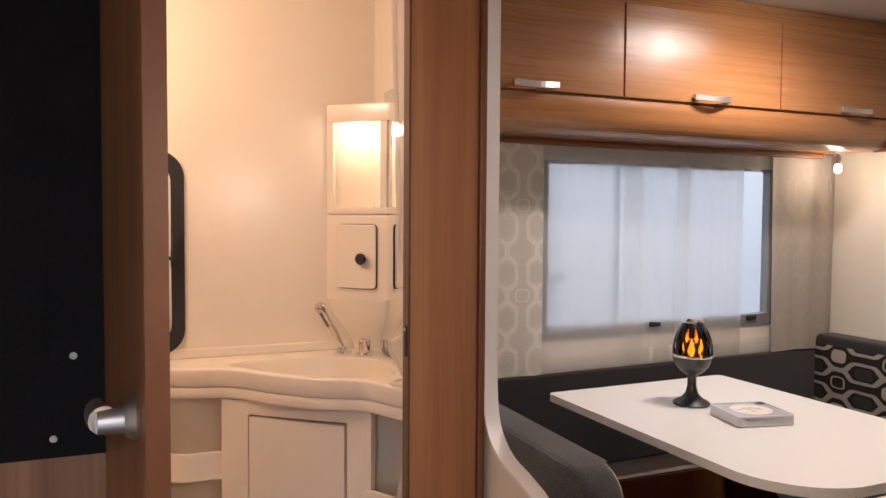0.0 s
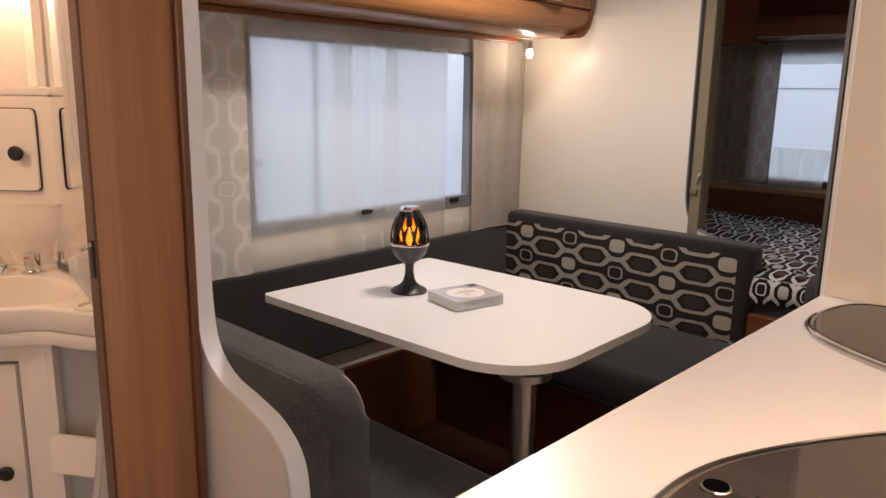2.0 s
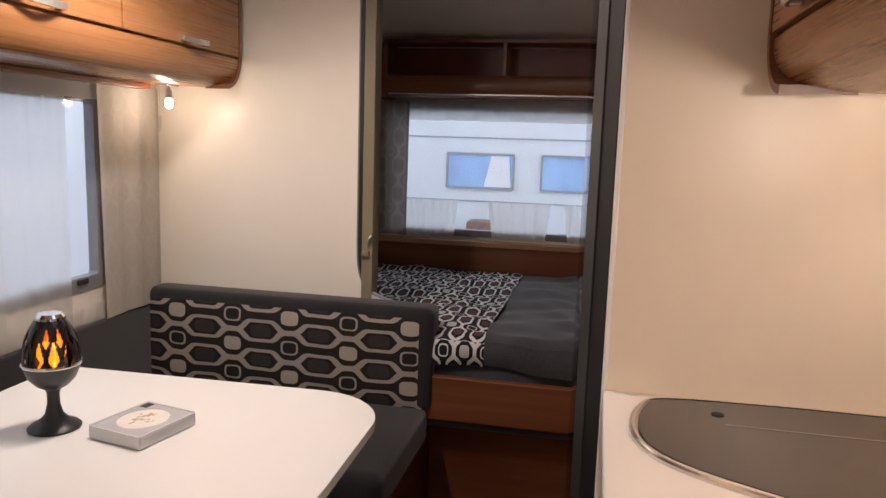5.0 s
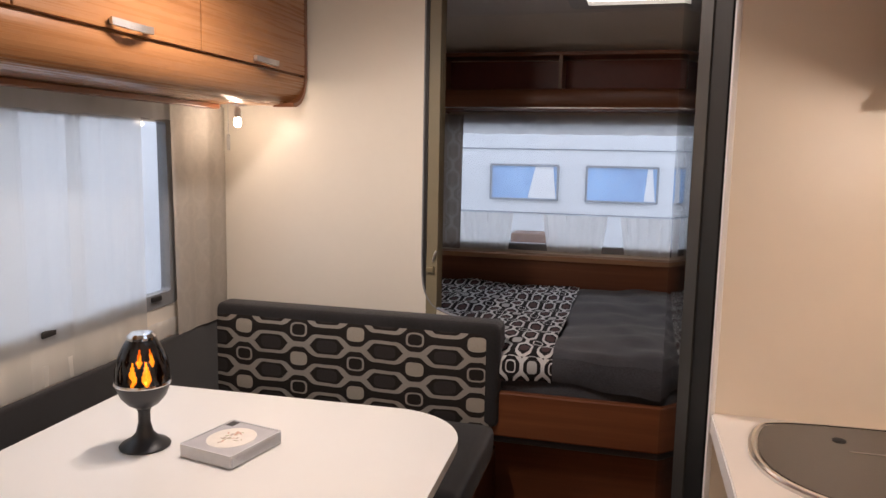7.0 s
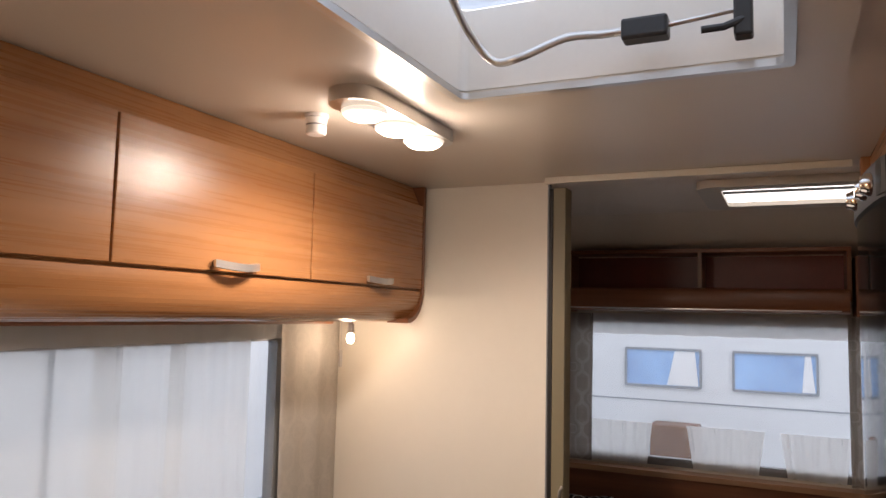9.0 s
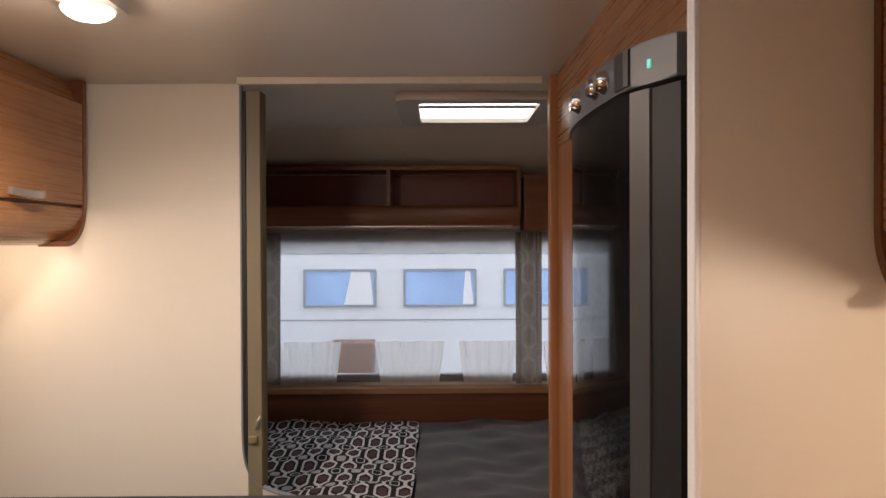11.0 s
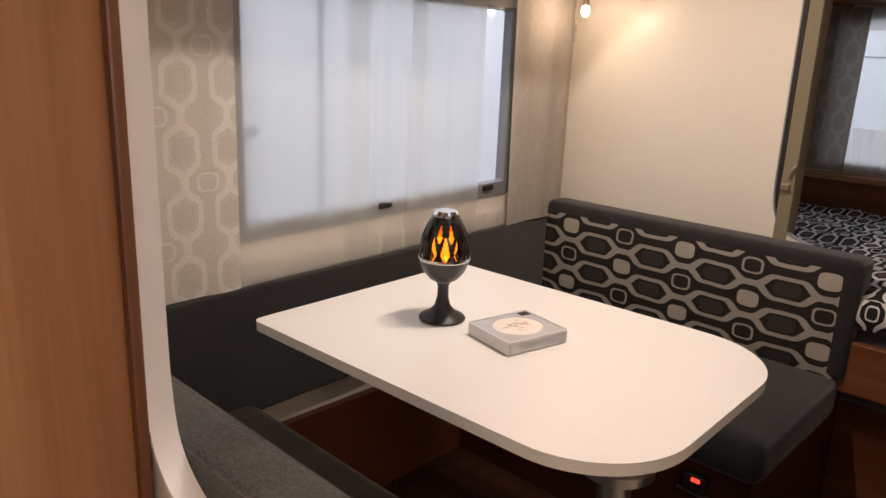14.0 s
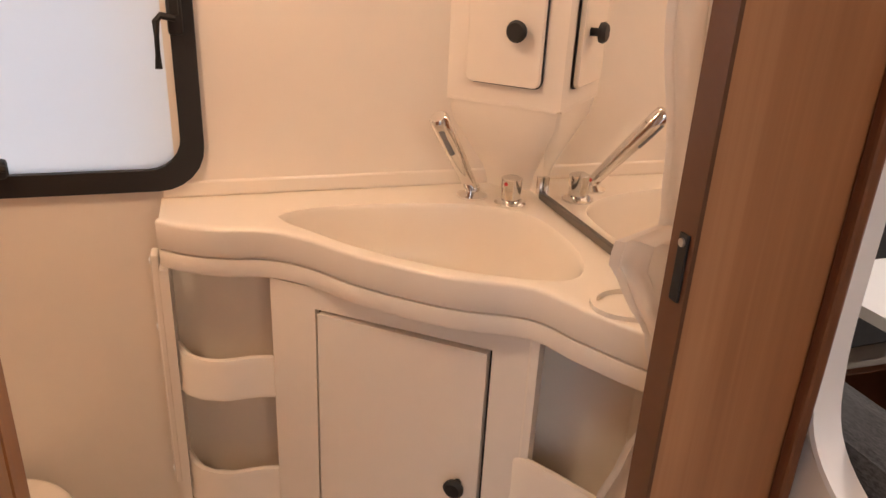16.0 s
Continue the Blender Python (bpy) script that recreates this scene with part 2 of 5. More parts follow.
M_SHEER = material("white_sheer", (0.86, 0.86, 0.84), 0.9, 0, 0.1)
add_translucent(M_SHEER, 0.8, 0.40)
M_SHEER_DENSE = material("gathered_sheer", (0.86, 0.85, 0.83), 0.9, 0, 0.1)
add_translucent(M_SHEER_DENSE, 0.7, 0.15)
M_SHEER_THIN = material("thin_sheer", (0.86, 0.86, 0.84), 0.9, 0, 0.1)
add_translucent(M_SHEER_THIN, 0.8, 0.84)
M_SHOWER = material("shower_cloth", (0.84, 0.79, 0.74), 0.55, 0, 0.3)
add_translucent(M_SHOWER, 0.5, 0.12)
M_BULB = glowing("lit_bulb", (1.0, 0.90, 0.74), 6.0)
M_BULB_WARM = glowing("lit_halogen", (1.0, 0.80, 0.55), 11.0)
M_LIT = glowing("lit_diffuser", (1.0, 0.86, 0.62), 1.6)
M_LIT_RIM = glowing("lit_frosted_rim", (1.0, 0.92, 0.80), 0.5)
M_FLAME = glowing("flame_leds", (1.0, 0.27, 0.014), 1.5)
M_FLAME_HOT = glowing("flame_leds_hot", (1.0, 0.44, 0.035), 2.8)
M_LED = glowing("red_led", (1.0, 0.03, 0.015), 2.5)
M_LED_GREEN = glowing("green_led", (0.2, 0.9, 0.7), 0.25)
# the vent blind emits by itself, in place of daylight shining through it
M_VENT = glowing("glowing_daylight_blind", (0.95, 0.93, 0.90), 1.4)
M_PEARL = plain("white_van_paint", (0.82, 0.84, 0.86), 0.3, 3, 0.03, 0.0)
M_PEARL_DIM = plain("pearl_grey_van_paint", (0.72, 0.75, 0.78), 0.3, 3, 0.04, 0.0)
M_VANGLASS = plain("blue_tinted_acrylic", (0.30, 0.50, 0.86), 0.15, 3, 0.2, 0.0)
M_VANFRAME = plain("grey_window_frame", (0.25, 0.28, 0.32), 0.4)
M_BROWN_OUT = plain("brown_counter_outside", (0.16, 0.065, 0.03), 0.5)
M_HALL = plain("hall_floor", (0.30, 0.30, 0.31), 0.5, 8, 0.15)
M_ACRYL = clear_pane("hatch_acrylic", (0.62, 0.67, 0.73), 0.05)

GROUND, LINE = (0.028, 0.023, 0.021), (0.36, 0.325, 0.28)
M_CHAIN = chain_fabric("chain_upholstery", "Y", "Z", 0.2145, 0.104, 1.553, 0.670, GROUND, LINE, (0.045, 0.040, 0.038), (0.42, 0.375, 0.31))
M_CHAIN_BED = chain_fabric("chain_bedspread", "X", "Y", 0.145, 0.071, 0.0, 0.02, (0.020, 0.019, 0.020), (0.70, 0.70, 0.69), (0.10, 0.06, 0.062), (0.5, 0.5, 0.49))
M_CHAIN_DROP = chain_fabric("chain_bedspread_drop", "Z", "Y", 0.145, 0.071, 0.0, 0.02, (0.020, 0.019, 0.020), (0.70, 0.70, 0.69), (0.10, 0.06, 0.062), (0.5, 0.5, 0.49))
M_CURTAIN = chain_fabric("chain_curtain", "Z", "X", 0.145, 0.11, 0.78, 1.36, (0.70, 0.665, 0.61), (0.82, 0.79, 0.74), (0.66, 0.625, 0.57), (0.70, 0.665, 0.61), see=0.3)
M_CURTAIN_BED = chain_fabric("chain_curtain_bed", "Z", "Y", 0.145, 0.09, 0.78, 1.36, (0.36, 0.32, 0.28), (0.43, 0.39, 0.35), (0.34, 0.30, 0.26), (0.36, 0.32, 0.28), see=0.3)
M_CURTAIN_R = chain_fabric("chain_curtain_plain", "Z", "X", 0.145, 0.11, 0.78, 1.36, (0.57, 0.53, 0.47), (0.60, 0.556, 0.492), (0.57, 0.53, 0.47), (0.585, 0.545, 0.485), see=0.3)
M_BEDGREY = fabric("dark_grey_bedspread", (0.050, 0.052, 0.060), 0.3)


# ---- mesh helpers ----
def mesh_of(name, bm, mat, smooth=False, kinds=None):
    bmesh.ops.recalc_face_normals(bm, faces=bm.faces)
    me = bpy.data.meshes.new(name)
    bm.to_mesh(me)
    bm.free()
    me.materials.append(mat)
    if smooth:
        for p in me.polygons:
            p.use_smooth = True
        me.set_sharp_from_angle(angle=radians(38))
    return me


def thing(name, place, label, category, group="", kind=""):
    ob = new(name)
    ob.location = place
    ob.empty_display_size = 0.05
    return tagged(ob, label, category, group, kind)


def part(name, bm, mat, parent, label="", smooth=False):
    ob = new(name, mesh_of(name, bm, mat, smooth))
    ob.parent = parent
    p = parent
    inv = Matrix.Identity(4)
    chain = []
    while p is not None:
        chain.append(p)
        p = p.parent
    for q in reversed(chain):
        inv = inv @ q.matrix_parent_inverse @ Matrix.Translation(q.location)
    ob.matrix_parent_inverse = inv.inverted()
    if label:
        tagged(ob, label)
    return ob


def single(name, bm, mat, label, category, group="", kind="", smooth=False):
    ob = new(name, mesh_of(name, bm, mat, smooth))
    return tagged(ob, label, category, group, kind)


def setting(name, bm, mat, label="", smooth=False):
    return single(name, bm, mat, label or name.replace("_", " "), name.split("_")[0], "", "structure", smooth)


def box(x0, x1, y0, y1, z0, z1, bevel=0.0, seg=2, bm=None):
    own = bmesh.new()
    v = [own.verts.new((x, y, z)) for z in (z0, z1) for y in (y0, y1) for x in (x0, x1)]
    for f in ((0, 1, 3, 2), (4, 6, 7, 5), (0, 4, 5, 1), (2, 3, 7, 6), (0, 2, 6, 4), (1, 5, 7, 3)):
        own.faces.new([v[i] for i in f])
    if bevel:
        bmesh.ops.bevel(own, geom=own.edges[:], offset=bevel, segments=seg, affect="EDGES", profile=0.5)
    return join(bm, own)


def join(bm, own):
    if bm is None:
        return own
    tmp = bpy.data.meshes.new("tmp")
    own.to_mesh(tmp)
    own.free()
    bm.from_mesh(tmp)
    bpy.data.meshes.remove(tmp)
    return bm


def prism(poly, axis, a, b, bevel=0.0, seg=2, bm=None):
    """A closed outline in the other two axes (in order x, y, z), drawn out along one axis."""
    own = bmesh.new()

    def at(p, w):
        return {"x": (w, p[0], p[1]), "y": (p[0], w, p[1]), "z": (p[0], p[1], w)}[axis]

    lo = [own.verts.new(at(p, a)) for p in poly]
    hi = [own.verts.new(at(p, b)) for p in poly]
    own.faces.new(lo)
    own.faces.new(hi[::-1])
    k = len(poly)
    for i in range(k):
        own.faces.new((lo[i], lo[(i + 1) % k], hi[(i + 1) % k], hi[i]))
    if bevel:
        rim = [e for e in own.edges if (e.verts[0] in lo) == (e.verts[1] in lo)]
        bmesh.ops.bevel(own, geom=rim, offset=bevel, segments=seg, affect="EDGES", profile=0.5)
    return join(bm, own)


def ring(poly_out, poly_in, axis, a, b, bm=None):
    """A frame between two outlines of the same count."""
    own = bmesh.new()

    def at(p, w):
        return {"x": (w, p[0], p[1]), "y": (p[0], w, p[1]), "z": (p[0], p[1], w)}[axis]

    loops = [[own.verts.new(at(p, w)) for p in poly] for poly, w in ((poly_out, a), (poly_out, b), (poly_in, b), (poly_in, a))]
    k = len(poly_out)
    for s in range(4):
        p, q = loops[s], loops[(s + 1) % 4]
        for i in range(k):
            own.faces.new((p[i], p[(i + 1) % k], q[(i + 1) % k], q[i]))
    return join(bm, own)


def rounded(x0, x1, y0, y1, r, seg=6):
    """A rectangle with round corners; r: one radius or four, from (x0, y0) anticlockwise."""
    rr = (r,) * 4 if isinstance(r, (int, float)) else r
    pts = []
    for (cx, cy, a0), q in zip(((x0, y0, 180), (x1, y0, 270), (x1, y1, 0), (x0, y1, 90)), rr):
        sx, sy = (1 if cx == x0 else -1), (1 if cy == y0 else -1)
        for s in range(seg + 1):
            a = radians(a0 + 90 * s / seg)
            pts.append((cx + sx * q + q * math.cos(a), cy + sy * q + q * math.sin(a)))
    return pts


def spline(pts, seg=8, closed=False):
    """A smooth line through points (Catmull-Rom)."""
    P = [Vector(p) for p in pts]
    k = len(P)
    out = []
    for i in range(k if closed else k - 1):
        p0 = P[(i - 1) % k] if closed or i > 0 else P[0]
        p1, p2 = P[i % k], P[(i + 1) % k]
        p3 = P[(i + 2) % k] if closed or i + 2 < k else P[-1]
        for s in range(seg):
            t = s / seg
            q = 0.5 * ((2 * p1) + (p2 - p0) * t + (2 * p0 - 5 * p1 + 4 * p2 - p3) * t * t + (3 * p1 - p0 - 3 * p2 + p3) * t ** 3)
            out.append(tuple(q))
    if not closed:
        out.append(tuple(P[-1]))
    return out


def lathe(profile, centre, seg=24, bm=None, tilt=None):
    """Radius and height pairs turned round an upright axis."""
    own = bmesh.new()
    rows = []
    for r, z in profile:
        rows.append([own.verts.new((r * math.cos(2 * math.pi * i / seg), r * math.sin(2 * math.pi * i / seg), z)) for i in range(seg)])
    for a, b in zip(rows, rows[1:]):
        for i in range(seg):
            own.faces.new((a[i], a[(i + 1) % seg], b[(i + 1) % seg], b[i]))
    own.faces.new(rows[0][::-1])
    own.faces.new(rows[-1])
    m = Matrix.Translation(centre)
    if tilt is not None:
        m = m @ tilt
    bmesh.ops.transform(own, matrix=m, verts=own.verts)
    return join(bm, own)


def tube(pts, r, seg=10, bm=None):
    own = bmesh.new()
    P = [Vector(p) for p in pts]
    rr = r if isinstance(r, (list, tuple)) else [r] * len(P)
    rows = []
    up = Vector((0, 0, 1))
    for i, p in enumerate(P):
        d = (P[min(i + 1, len(P) - 1)] - P[max(i - 1, 0)]).normalized()
        side = d.cross(up)
        if side.length < 0.05:
            side = d.cross(Vector((0, 1, 0)))
        side.normalize()
        top = side.cross(d)
        rows.append([own.verts.new(p + rr[i] * (math.cos(2 * math.pi * s / seg) * side + math.sin(2 * math.pi * s / seg) * top)) for s in range(seg)])
    for a, b in zip(rows, rows[1:]):
        for i in range(seg):
            own.faces.new((a[i], a[(i + 1) % seg], b[(i + 1) % seg], b[i]))
    own.faces.new(rows[0][::-1])
    own.faces.new(rows[-1])
    return join(bm, own)


def cloth(grid, thick=0.0015):
    """A sheet through rows of points, with a little thickness."""
    own = bmesh.new()
    rows = [[own.verts.new(p) for p in row] for row in grid]
    for a, b in zip(rows, rows[1:]):
        for i in range(len(a) - 1):
            own.faces.new((a[i], a[i + 1], b[i + 1], b[i]))
    return own


def wall_with_holes(axis, a, b, u0, u1, z0, z1, holes):
    """A slab across one axis with rectangular openings (u from, to, z from, to) through it."""
    own = bmesh.new()
    us = sorted({u0, u1, *[h[0] for h in holes], *[h[1] for h in holes]})
    zs = sorted({z0, z1, *[h[2] for h in holes], *[h[3] for h in holes]})

    def solid(i, j):
        if not (0 <= i < len(us) - 1 and 0 <= j < len(zs) - 1):
            return False
        cu, cz = (us[i] + us[i + 1]) / 2, (zs[j] + zs[j + 1]) / 2
        return not any(h[0] < cu < h[1] and h[2] < cz < h[3] for h in holes)

    def at(w, u, z):
        return own.verts.new({"x": (w, u, z), "y": (u, w, z), "z": (u, z, w)}[axis])

    for i in range(len(us) - 1):
        for j in range(len(zs) - 1):
            if not solid(i, j):
                continue
            c = ((us[i], zs[j]), (us[i + 1], zs[j]), (us[i + 1], zs[j + 1]), (us[i], zs[j + 1]))
            for w in (a, b):
                own.faces.new([at(w, *p) for p in c])
            for k, (di, dj) in enumerate(((0, -1), (1, 0), (0, 1), (-1, 0))):
                if not solid(i + di, j + dj):
                    p, q = c[k], c[(k + 1) % 4]
                    own.faces.new((at(a, *p), at(a, *q), at(b, *q), at(b, *p)))
    bmesh.ops.remove_doubles(own, verts=own.verts, dist=1e-5)
    return own


# ---- the setting ----
M_GREYFRAME = plain("grey_frame", (0.20, 0.205, 0.215), 0.45)
setting("floor", box(-0.92, 4.10, -0.25, 2.10, -0.04, 0.0), M_FLOOR, "dark red-brown vinyl floor of the caravan")
setting("wall_north", wall_with_holes("y", 2.04, 2.075, -0.92, 4.10, 0, 1.95, [(1.20, 2.77, 0.76, 1.55), (-0.42, 0.205, 0.865, 1.40)]), M_WALL, "cream foil-covered side wall with two window openings")
dinette_wall = setting("wall_dinette", wall_with_holes("y", 1.96, 1.985, 0.86, 2.7875, 0, 1.9495, [(1.377, 2.458, 0.847, 1.468)]), M_WALL, "cream foil-covered inner wall round the dinette window")
setting("wall_south", wall_with_holes("y", -0.23, -0.195, -0.92, 4.10, 0, 1.95, [(-0.42, 0.30, 0.03, 1.82)]), M_BEIGE, "beige foil-covered kitchen wall with the open entrance")
setting("wall_east", wall_with_holes("x", 4.05, 4.085, -0.195, 2.04, 0, 1.95, [(0.02, 1.52, 0.87, 1.53)]), M_WALL, "cream front wall behind the bed")
setting("wall_west", box(-0.92, -0.885, -0.195, 2.04, 0, 1.95), M_WALL, "cream rear wall")
setting("ceiling", wall_with_holes("z", 1.95, 1.985, -0.885, 2.785, -0.195, 2.04, [(1.230, 1.801, 0.554, 1.126)]), M_CEIL, "beige satin ceiling with a roof hatch")
bm = wall_with_holes("z", 1.955, 1.99, 2.785, 4.05, -0.195, 2.04, [(2.98, 3.36, 0.36, 0.76)])
setting("ceiling_bed", bm, M_BEDCEIL, "grey-beige ceiling above the bed")
# sloped front of the bed ceiling
setting("ceiling_slope", prism([(3.62, 1.955), (4.05, 1.955), (4.05, 1.80)], "y", -0.195, 2.04), M_BEDCEIL, "sloping front part of the bed ceiling")

# partition between dinette and bed, its free edge swept out at the foot
curve = spline([(1.249, 0.98), (1.245, 0.90), (1.228, 0.845), (1.19, 0.805), (1.10, 0.775), (1.00, 0.74), (0.985, 0.66), (0.98, 0.55)], 5)
poly = [(2.04, 0.0), (2.04, 1.95), (1.249, 1.95)] + curve + [(0.98, 0.0)]
setting("wall_partition", prism(poly, "x", 2.788, 2.808), M_CREAM, "cream partition with a rounded free edge")
edge = [(1.249, 1.948)] + curve
bm = bmesh.new()
for (y0, z0), (y1, z1) in zip(edge, edge[1:]):
    prism([(y0 - 0.004, z0), (y1 - 0.004, z1), (y1 + 0.001, z1), (y0 + 0.001, z0)], "x", 2.784, 2.812, bm=bm)
setting("trim_partition", bm, M_GREYFRAME, "thin grey edging strip of the partition")

# partition between washroom and dinette
curve2 = spline([(1.283, 0.98), (1.280, 0.88), (1.262, 0.80), (1.205, 0.752), (1.12, 0.732), (1.045, 0.708), (0.995, 0.662), (0.980, 0.59), (0.978, 0.50)], 5)
poly = [(2.04, 0.0), (2.04, 1.95), (1.300, 1.95), (1.300, 0.98)] + [(y + 0.018, z) for y, z in curve2] + [(0.996, 0.0)]
setting("wall_washroom", prism(poly, "x", 0.862, 0.889), M_CREAM, "grey-white partition between washroom and dinette")
bm = bmesh.new()
rim = [(1.283, 1.95)] + curve2 + [(0.978, 0.0)]
nor = []
for i, p in enumerate(rim):
    q0, q1 = Vector(rim[max(i - 1, 0)]), Vector(rim[min(i + 1, len(rim) - 1)])
    d = (q1 - q0).normalized()
    nor.append(Vector((-d.y, d.x)) if Vector((-d.y, d.x)).x > 0 or abs(d.x) > 0.9 else Vector((d.y, -d.x)))
lo, hi, lo2, hi2 = [], [], [], []
for (y, z) in rim:
    lo.append(bm.verts.new((0.858, y, z)))
    hi.append(bm.verts.new((0.893, y, z)))
for i, (y, z) in enumerate(rim):
    d = Vector(rim[min(i + 1, len(rim) - 1)]) - Vector(rim[max(i - 1, 0)])
    d.normalize()
    w = Vector((-d.y, d.x)) * 0.007
    if d.y < -0.3 and w.x < 0:
        w = -w
    if w.x < -0.001 or (abs(w.x) < 0.008 and w.y > 0):
        w = -w
    lo2.append(bm.verts.new((0.858, y + w.x, z + w.y)))
    hi2.append(bm.verts.new((0.893, y + w.x, z + w.y)))
for i in range(len(rim) - 1):
    bm.faces.new((lo[i], lo[i + 1], hi[i + 1], hi[i]))
    bm.faces.new((lo[i], lo2[i], lo2[i + 1], lo[i + 1]))
    bm.faces.new((hi[i], hi[i + 1], hi2[i + 1], hi2[i]))
    bm.faces.new((lo2[i], hi2[i], hi2[i + 1], lo2[i + 1]))
setting("trim_washroom", bm, M_WHITE, "white rounded edging of the partition", True)

# front of the washroom, with the door opening
setting("wall_front", wall_with_holes("y", 1.285, 1.315, -0.885, 0.862, 0, 1.95, [(0.140, 0.690, 0.06, 1.88)]), M_WOOD_V, "walnut-look washroom front with a doorway")
bm = box(0.842, 0.858, 1.270, 1.285, 0, 1.95, 0.004)
setting("trim_corner", bm, M_WOOD_EDGE, "dark walnut corner strip")
bm = box(0.686, 0.6905, 1.284, 1.318, 0.06, 1.88)
setting("trim_jamb", bm, plain("jamb_edge", (0.11, 0.045, 0.020), 0.4, 80, 0.15), "dark edge band of the door jamb")
setting("wall_toilet_side", box(-0.50, -0.47, 1.315, 2.04, 0, 1.95), M_SANITARY, "cream moulded washroom wall")
setting("wall_wash_back", wall_with_holes("y", 1.966, 2.038, -0.47, 0.8275, 0, 1.95, [(-0.40, 0.235, 0.895, 1.395)]), M_SANITARY, "cream moulded washroom wall panel")
bm = box(0.8175, 0.861, 1.316, 1.966, 0, 1.95)
setting("wall_wash_side", bm, M_SANITARY, "cream moulded washroom side panel")
# unseen pale floor, added to throw light back onto the lower walls
setting("floor_wash", box(-0.469, 0.817, 1.3165, 1.9655, 0.0005, 0.03), M_SANITARY, "unseen cream floor added to bounce light up in the washroom")
setting("ceiling_wash", box(-0.47, 0.8165, 1.316, 1.9655, 1.938, 1.948), M_SANITARY, "cream washroom ceiling")

# washroom door, standing open
ANG = 83
hinge = pose(0.139, 1.284, 0, 0, 0, -ANG)
door = tagged(new("door_1"), "walnut-look washroom door standing open, with nickel handle", "door", "", "structure")


def placed(bm, m):
    bmesh.ops.transform(bm, matrix=m, verts=bm.verts)
    return bm


leaf = part("door_leaf", placed(box(0.0, 0.544, -0.028, 0.0, 0.07, 1.875, 0.003), hinge), M_WOOD_V, door)
part("edge_band", placed(box(0.5445, 0.548, -0.027, -0.001, 0.07, 1.875), hinge), M_WOOD_EDGE, door)
for s in (-1,):
    h = bmesh.new()
    lathe([(0.024, 0.0), (0.026, 0.004), (0.022, 0.012), (0.016, 0.016), (0.014, 0.045)], (0, 0, 0), 20, h)
    placed(h, Matrix.Translation((0.478, -0.028, 1.005)) @ Matrix.Rotation(radians(90), 4, "X"))
    tube([(0.478, -0.066, 1.007), (0.443, -0.070, 1.006), (0.403, -0.070, 1.003), (0.370, -0.066, 1.001)], [0.017, 0.015, 0.012, 0.009], 12, h)
    part("door_handle", placed(h, hinge), M_NICKEL, leaf, "satin nickel lever handle", True)
strike = part("strike_plate", box(0.683, 0.6862, 1.290, 1.303, 0.957, 1.022, 0.001), M_RUBBER, door, "dark metal strike plate with a screw")
part("screw", lathe([(0.004, 0), (0.004, 0.002)], (0.683, 1.2965, 1.014), 10, None, Matrix.Rotation(radians(-90), 4, "Y")), M_NICKEL, strike)

# charcoal felt board beside the door
board = thing("felt_board", (-0.14, 1.284, 0.83), "charcoal felt board hung on the walnut wall", "board")
part("felt", box(-0.60, 0.134, 1.276, 1.2845, 0.825, 1.93, 0.002), M_DARKBOARD, board)
for x, z in ((0.029, 0.859), (0.062, 1.003)):
    part("stud", lathe([(0.0065, 0), (0.006, 0.002), (0.003, 0.003)], (x, 1.276, z), 12, None, Matrix.Rotation(radians(90), 4, "X")), M_WHITE, board, "small pale stud")


# ---- windows ----
def window(name, label, axis, wall, out, u0, u1, z0, z1, frame_mat, pane_mat, w=0.035, r=0.05):
    win = tagged(new(name), label, "window", "", "structure")
    o, i = rounded(u0, u1, z0, z1, r), rounded(u0 + w, u1 - w, z0 + w, z1 - w, max(0.01, r - w * 0.6))
    part("window_frame", ring(o, i, axis, wall, out), frame_mat, win)
    mid = (wall + out) / 2
    p = part("pane", prism(rounded(u0 + w - 0.004, u1 - w + 0.004, z0 + w - 0.004, z1 - w + 0.004, max(0.01, r - w * 0.6)), axis, mid, mid + 0.004), pane_mat, win)
    p.visible_shadow = False
    return win


win1 = window("window_1", "wide dinette window with grey plastic frame", "y", 1.956, 1.99, 1.368, 2.468, 0.838, 1.476, M_GREYFRAME, M_PANE, 0.045, 0.03)
for x in (1.84, 2.31):
    part("window_catch", box(x, x + 0.05, 1.946, 1.956, 0.862, 0.880, 0.004), M_RUBBER, win1, "black window catch")
window("window_2", "front window behind the bed", "x", 4.046, 4.08, 0.01, 1.53, 0.865, 1.535, M_GREYFRAME, M_PANE, 0.035, 0.03)
win3 = window("window_3", "frosted washroom window with thick black rubber frame", "y", 2.004, 2.03, -0.46, 0.246, 0.838, 1.43, M_RUBBER, M_FROST, 0.036, 0.075)
for x, z, up in ((0.208, 1.092, True), (-0.09, 0.886, False)):
    c = bmesh.new()
    if up:
        box(x, x + 0.022, 1.984, 2.006, z, z + 0.055, 0.005, bm=c)
        tube([(x + 0.012, 1.978, z + 0.026), (x - 0.008, 1.975, z + 0.030), (x - 0.015, 1.974, z + 0.022), (x - 0.017, 1.974, z - 0.048)], 0.0055, 8, c)
        box(x + 0.004, x + 0.018, 1.975, 1.986, z + 0.03, z + 0.10, 0.004, bm=c)
    else:
        box(x, x + 0.05, 1.984, 2.006, z - 0.012, z + 0.018, 0.006, bm=c)
        tube([(x + 0.05, 1.984, z + 0.005), (x + 0.02, 1.978, z + 0.02), (x - 0.01, 1.978, z + 0.022)], 0.006, 8, c)
    part("window_handle", c, M_RUBBER, win3, "black plastic window handle", True)


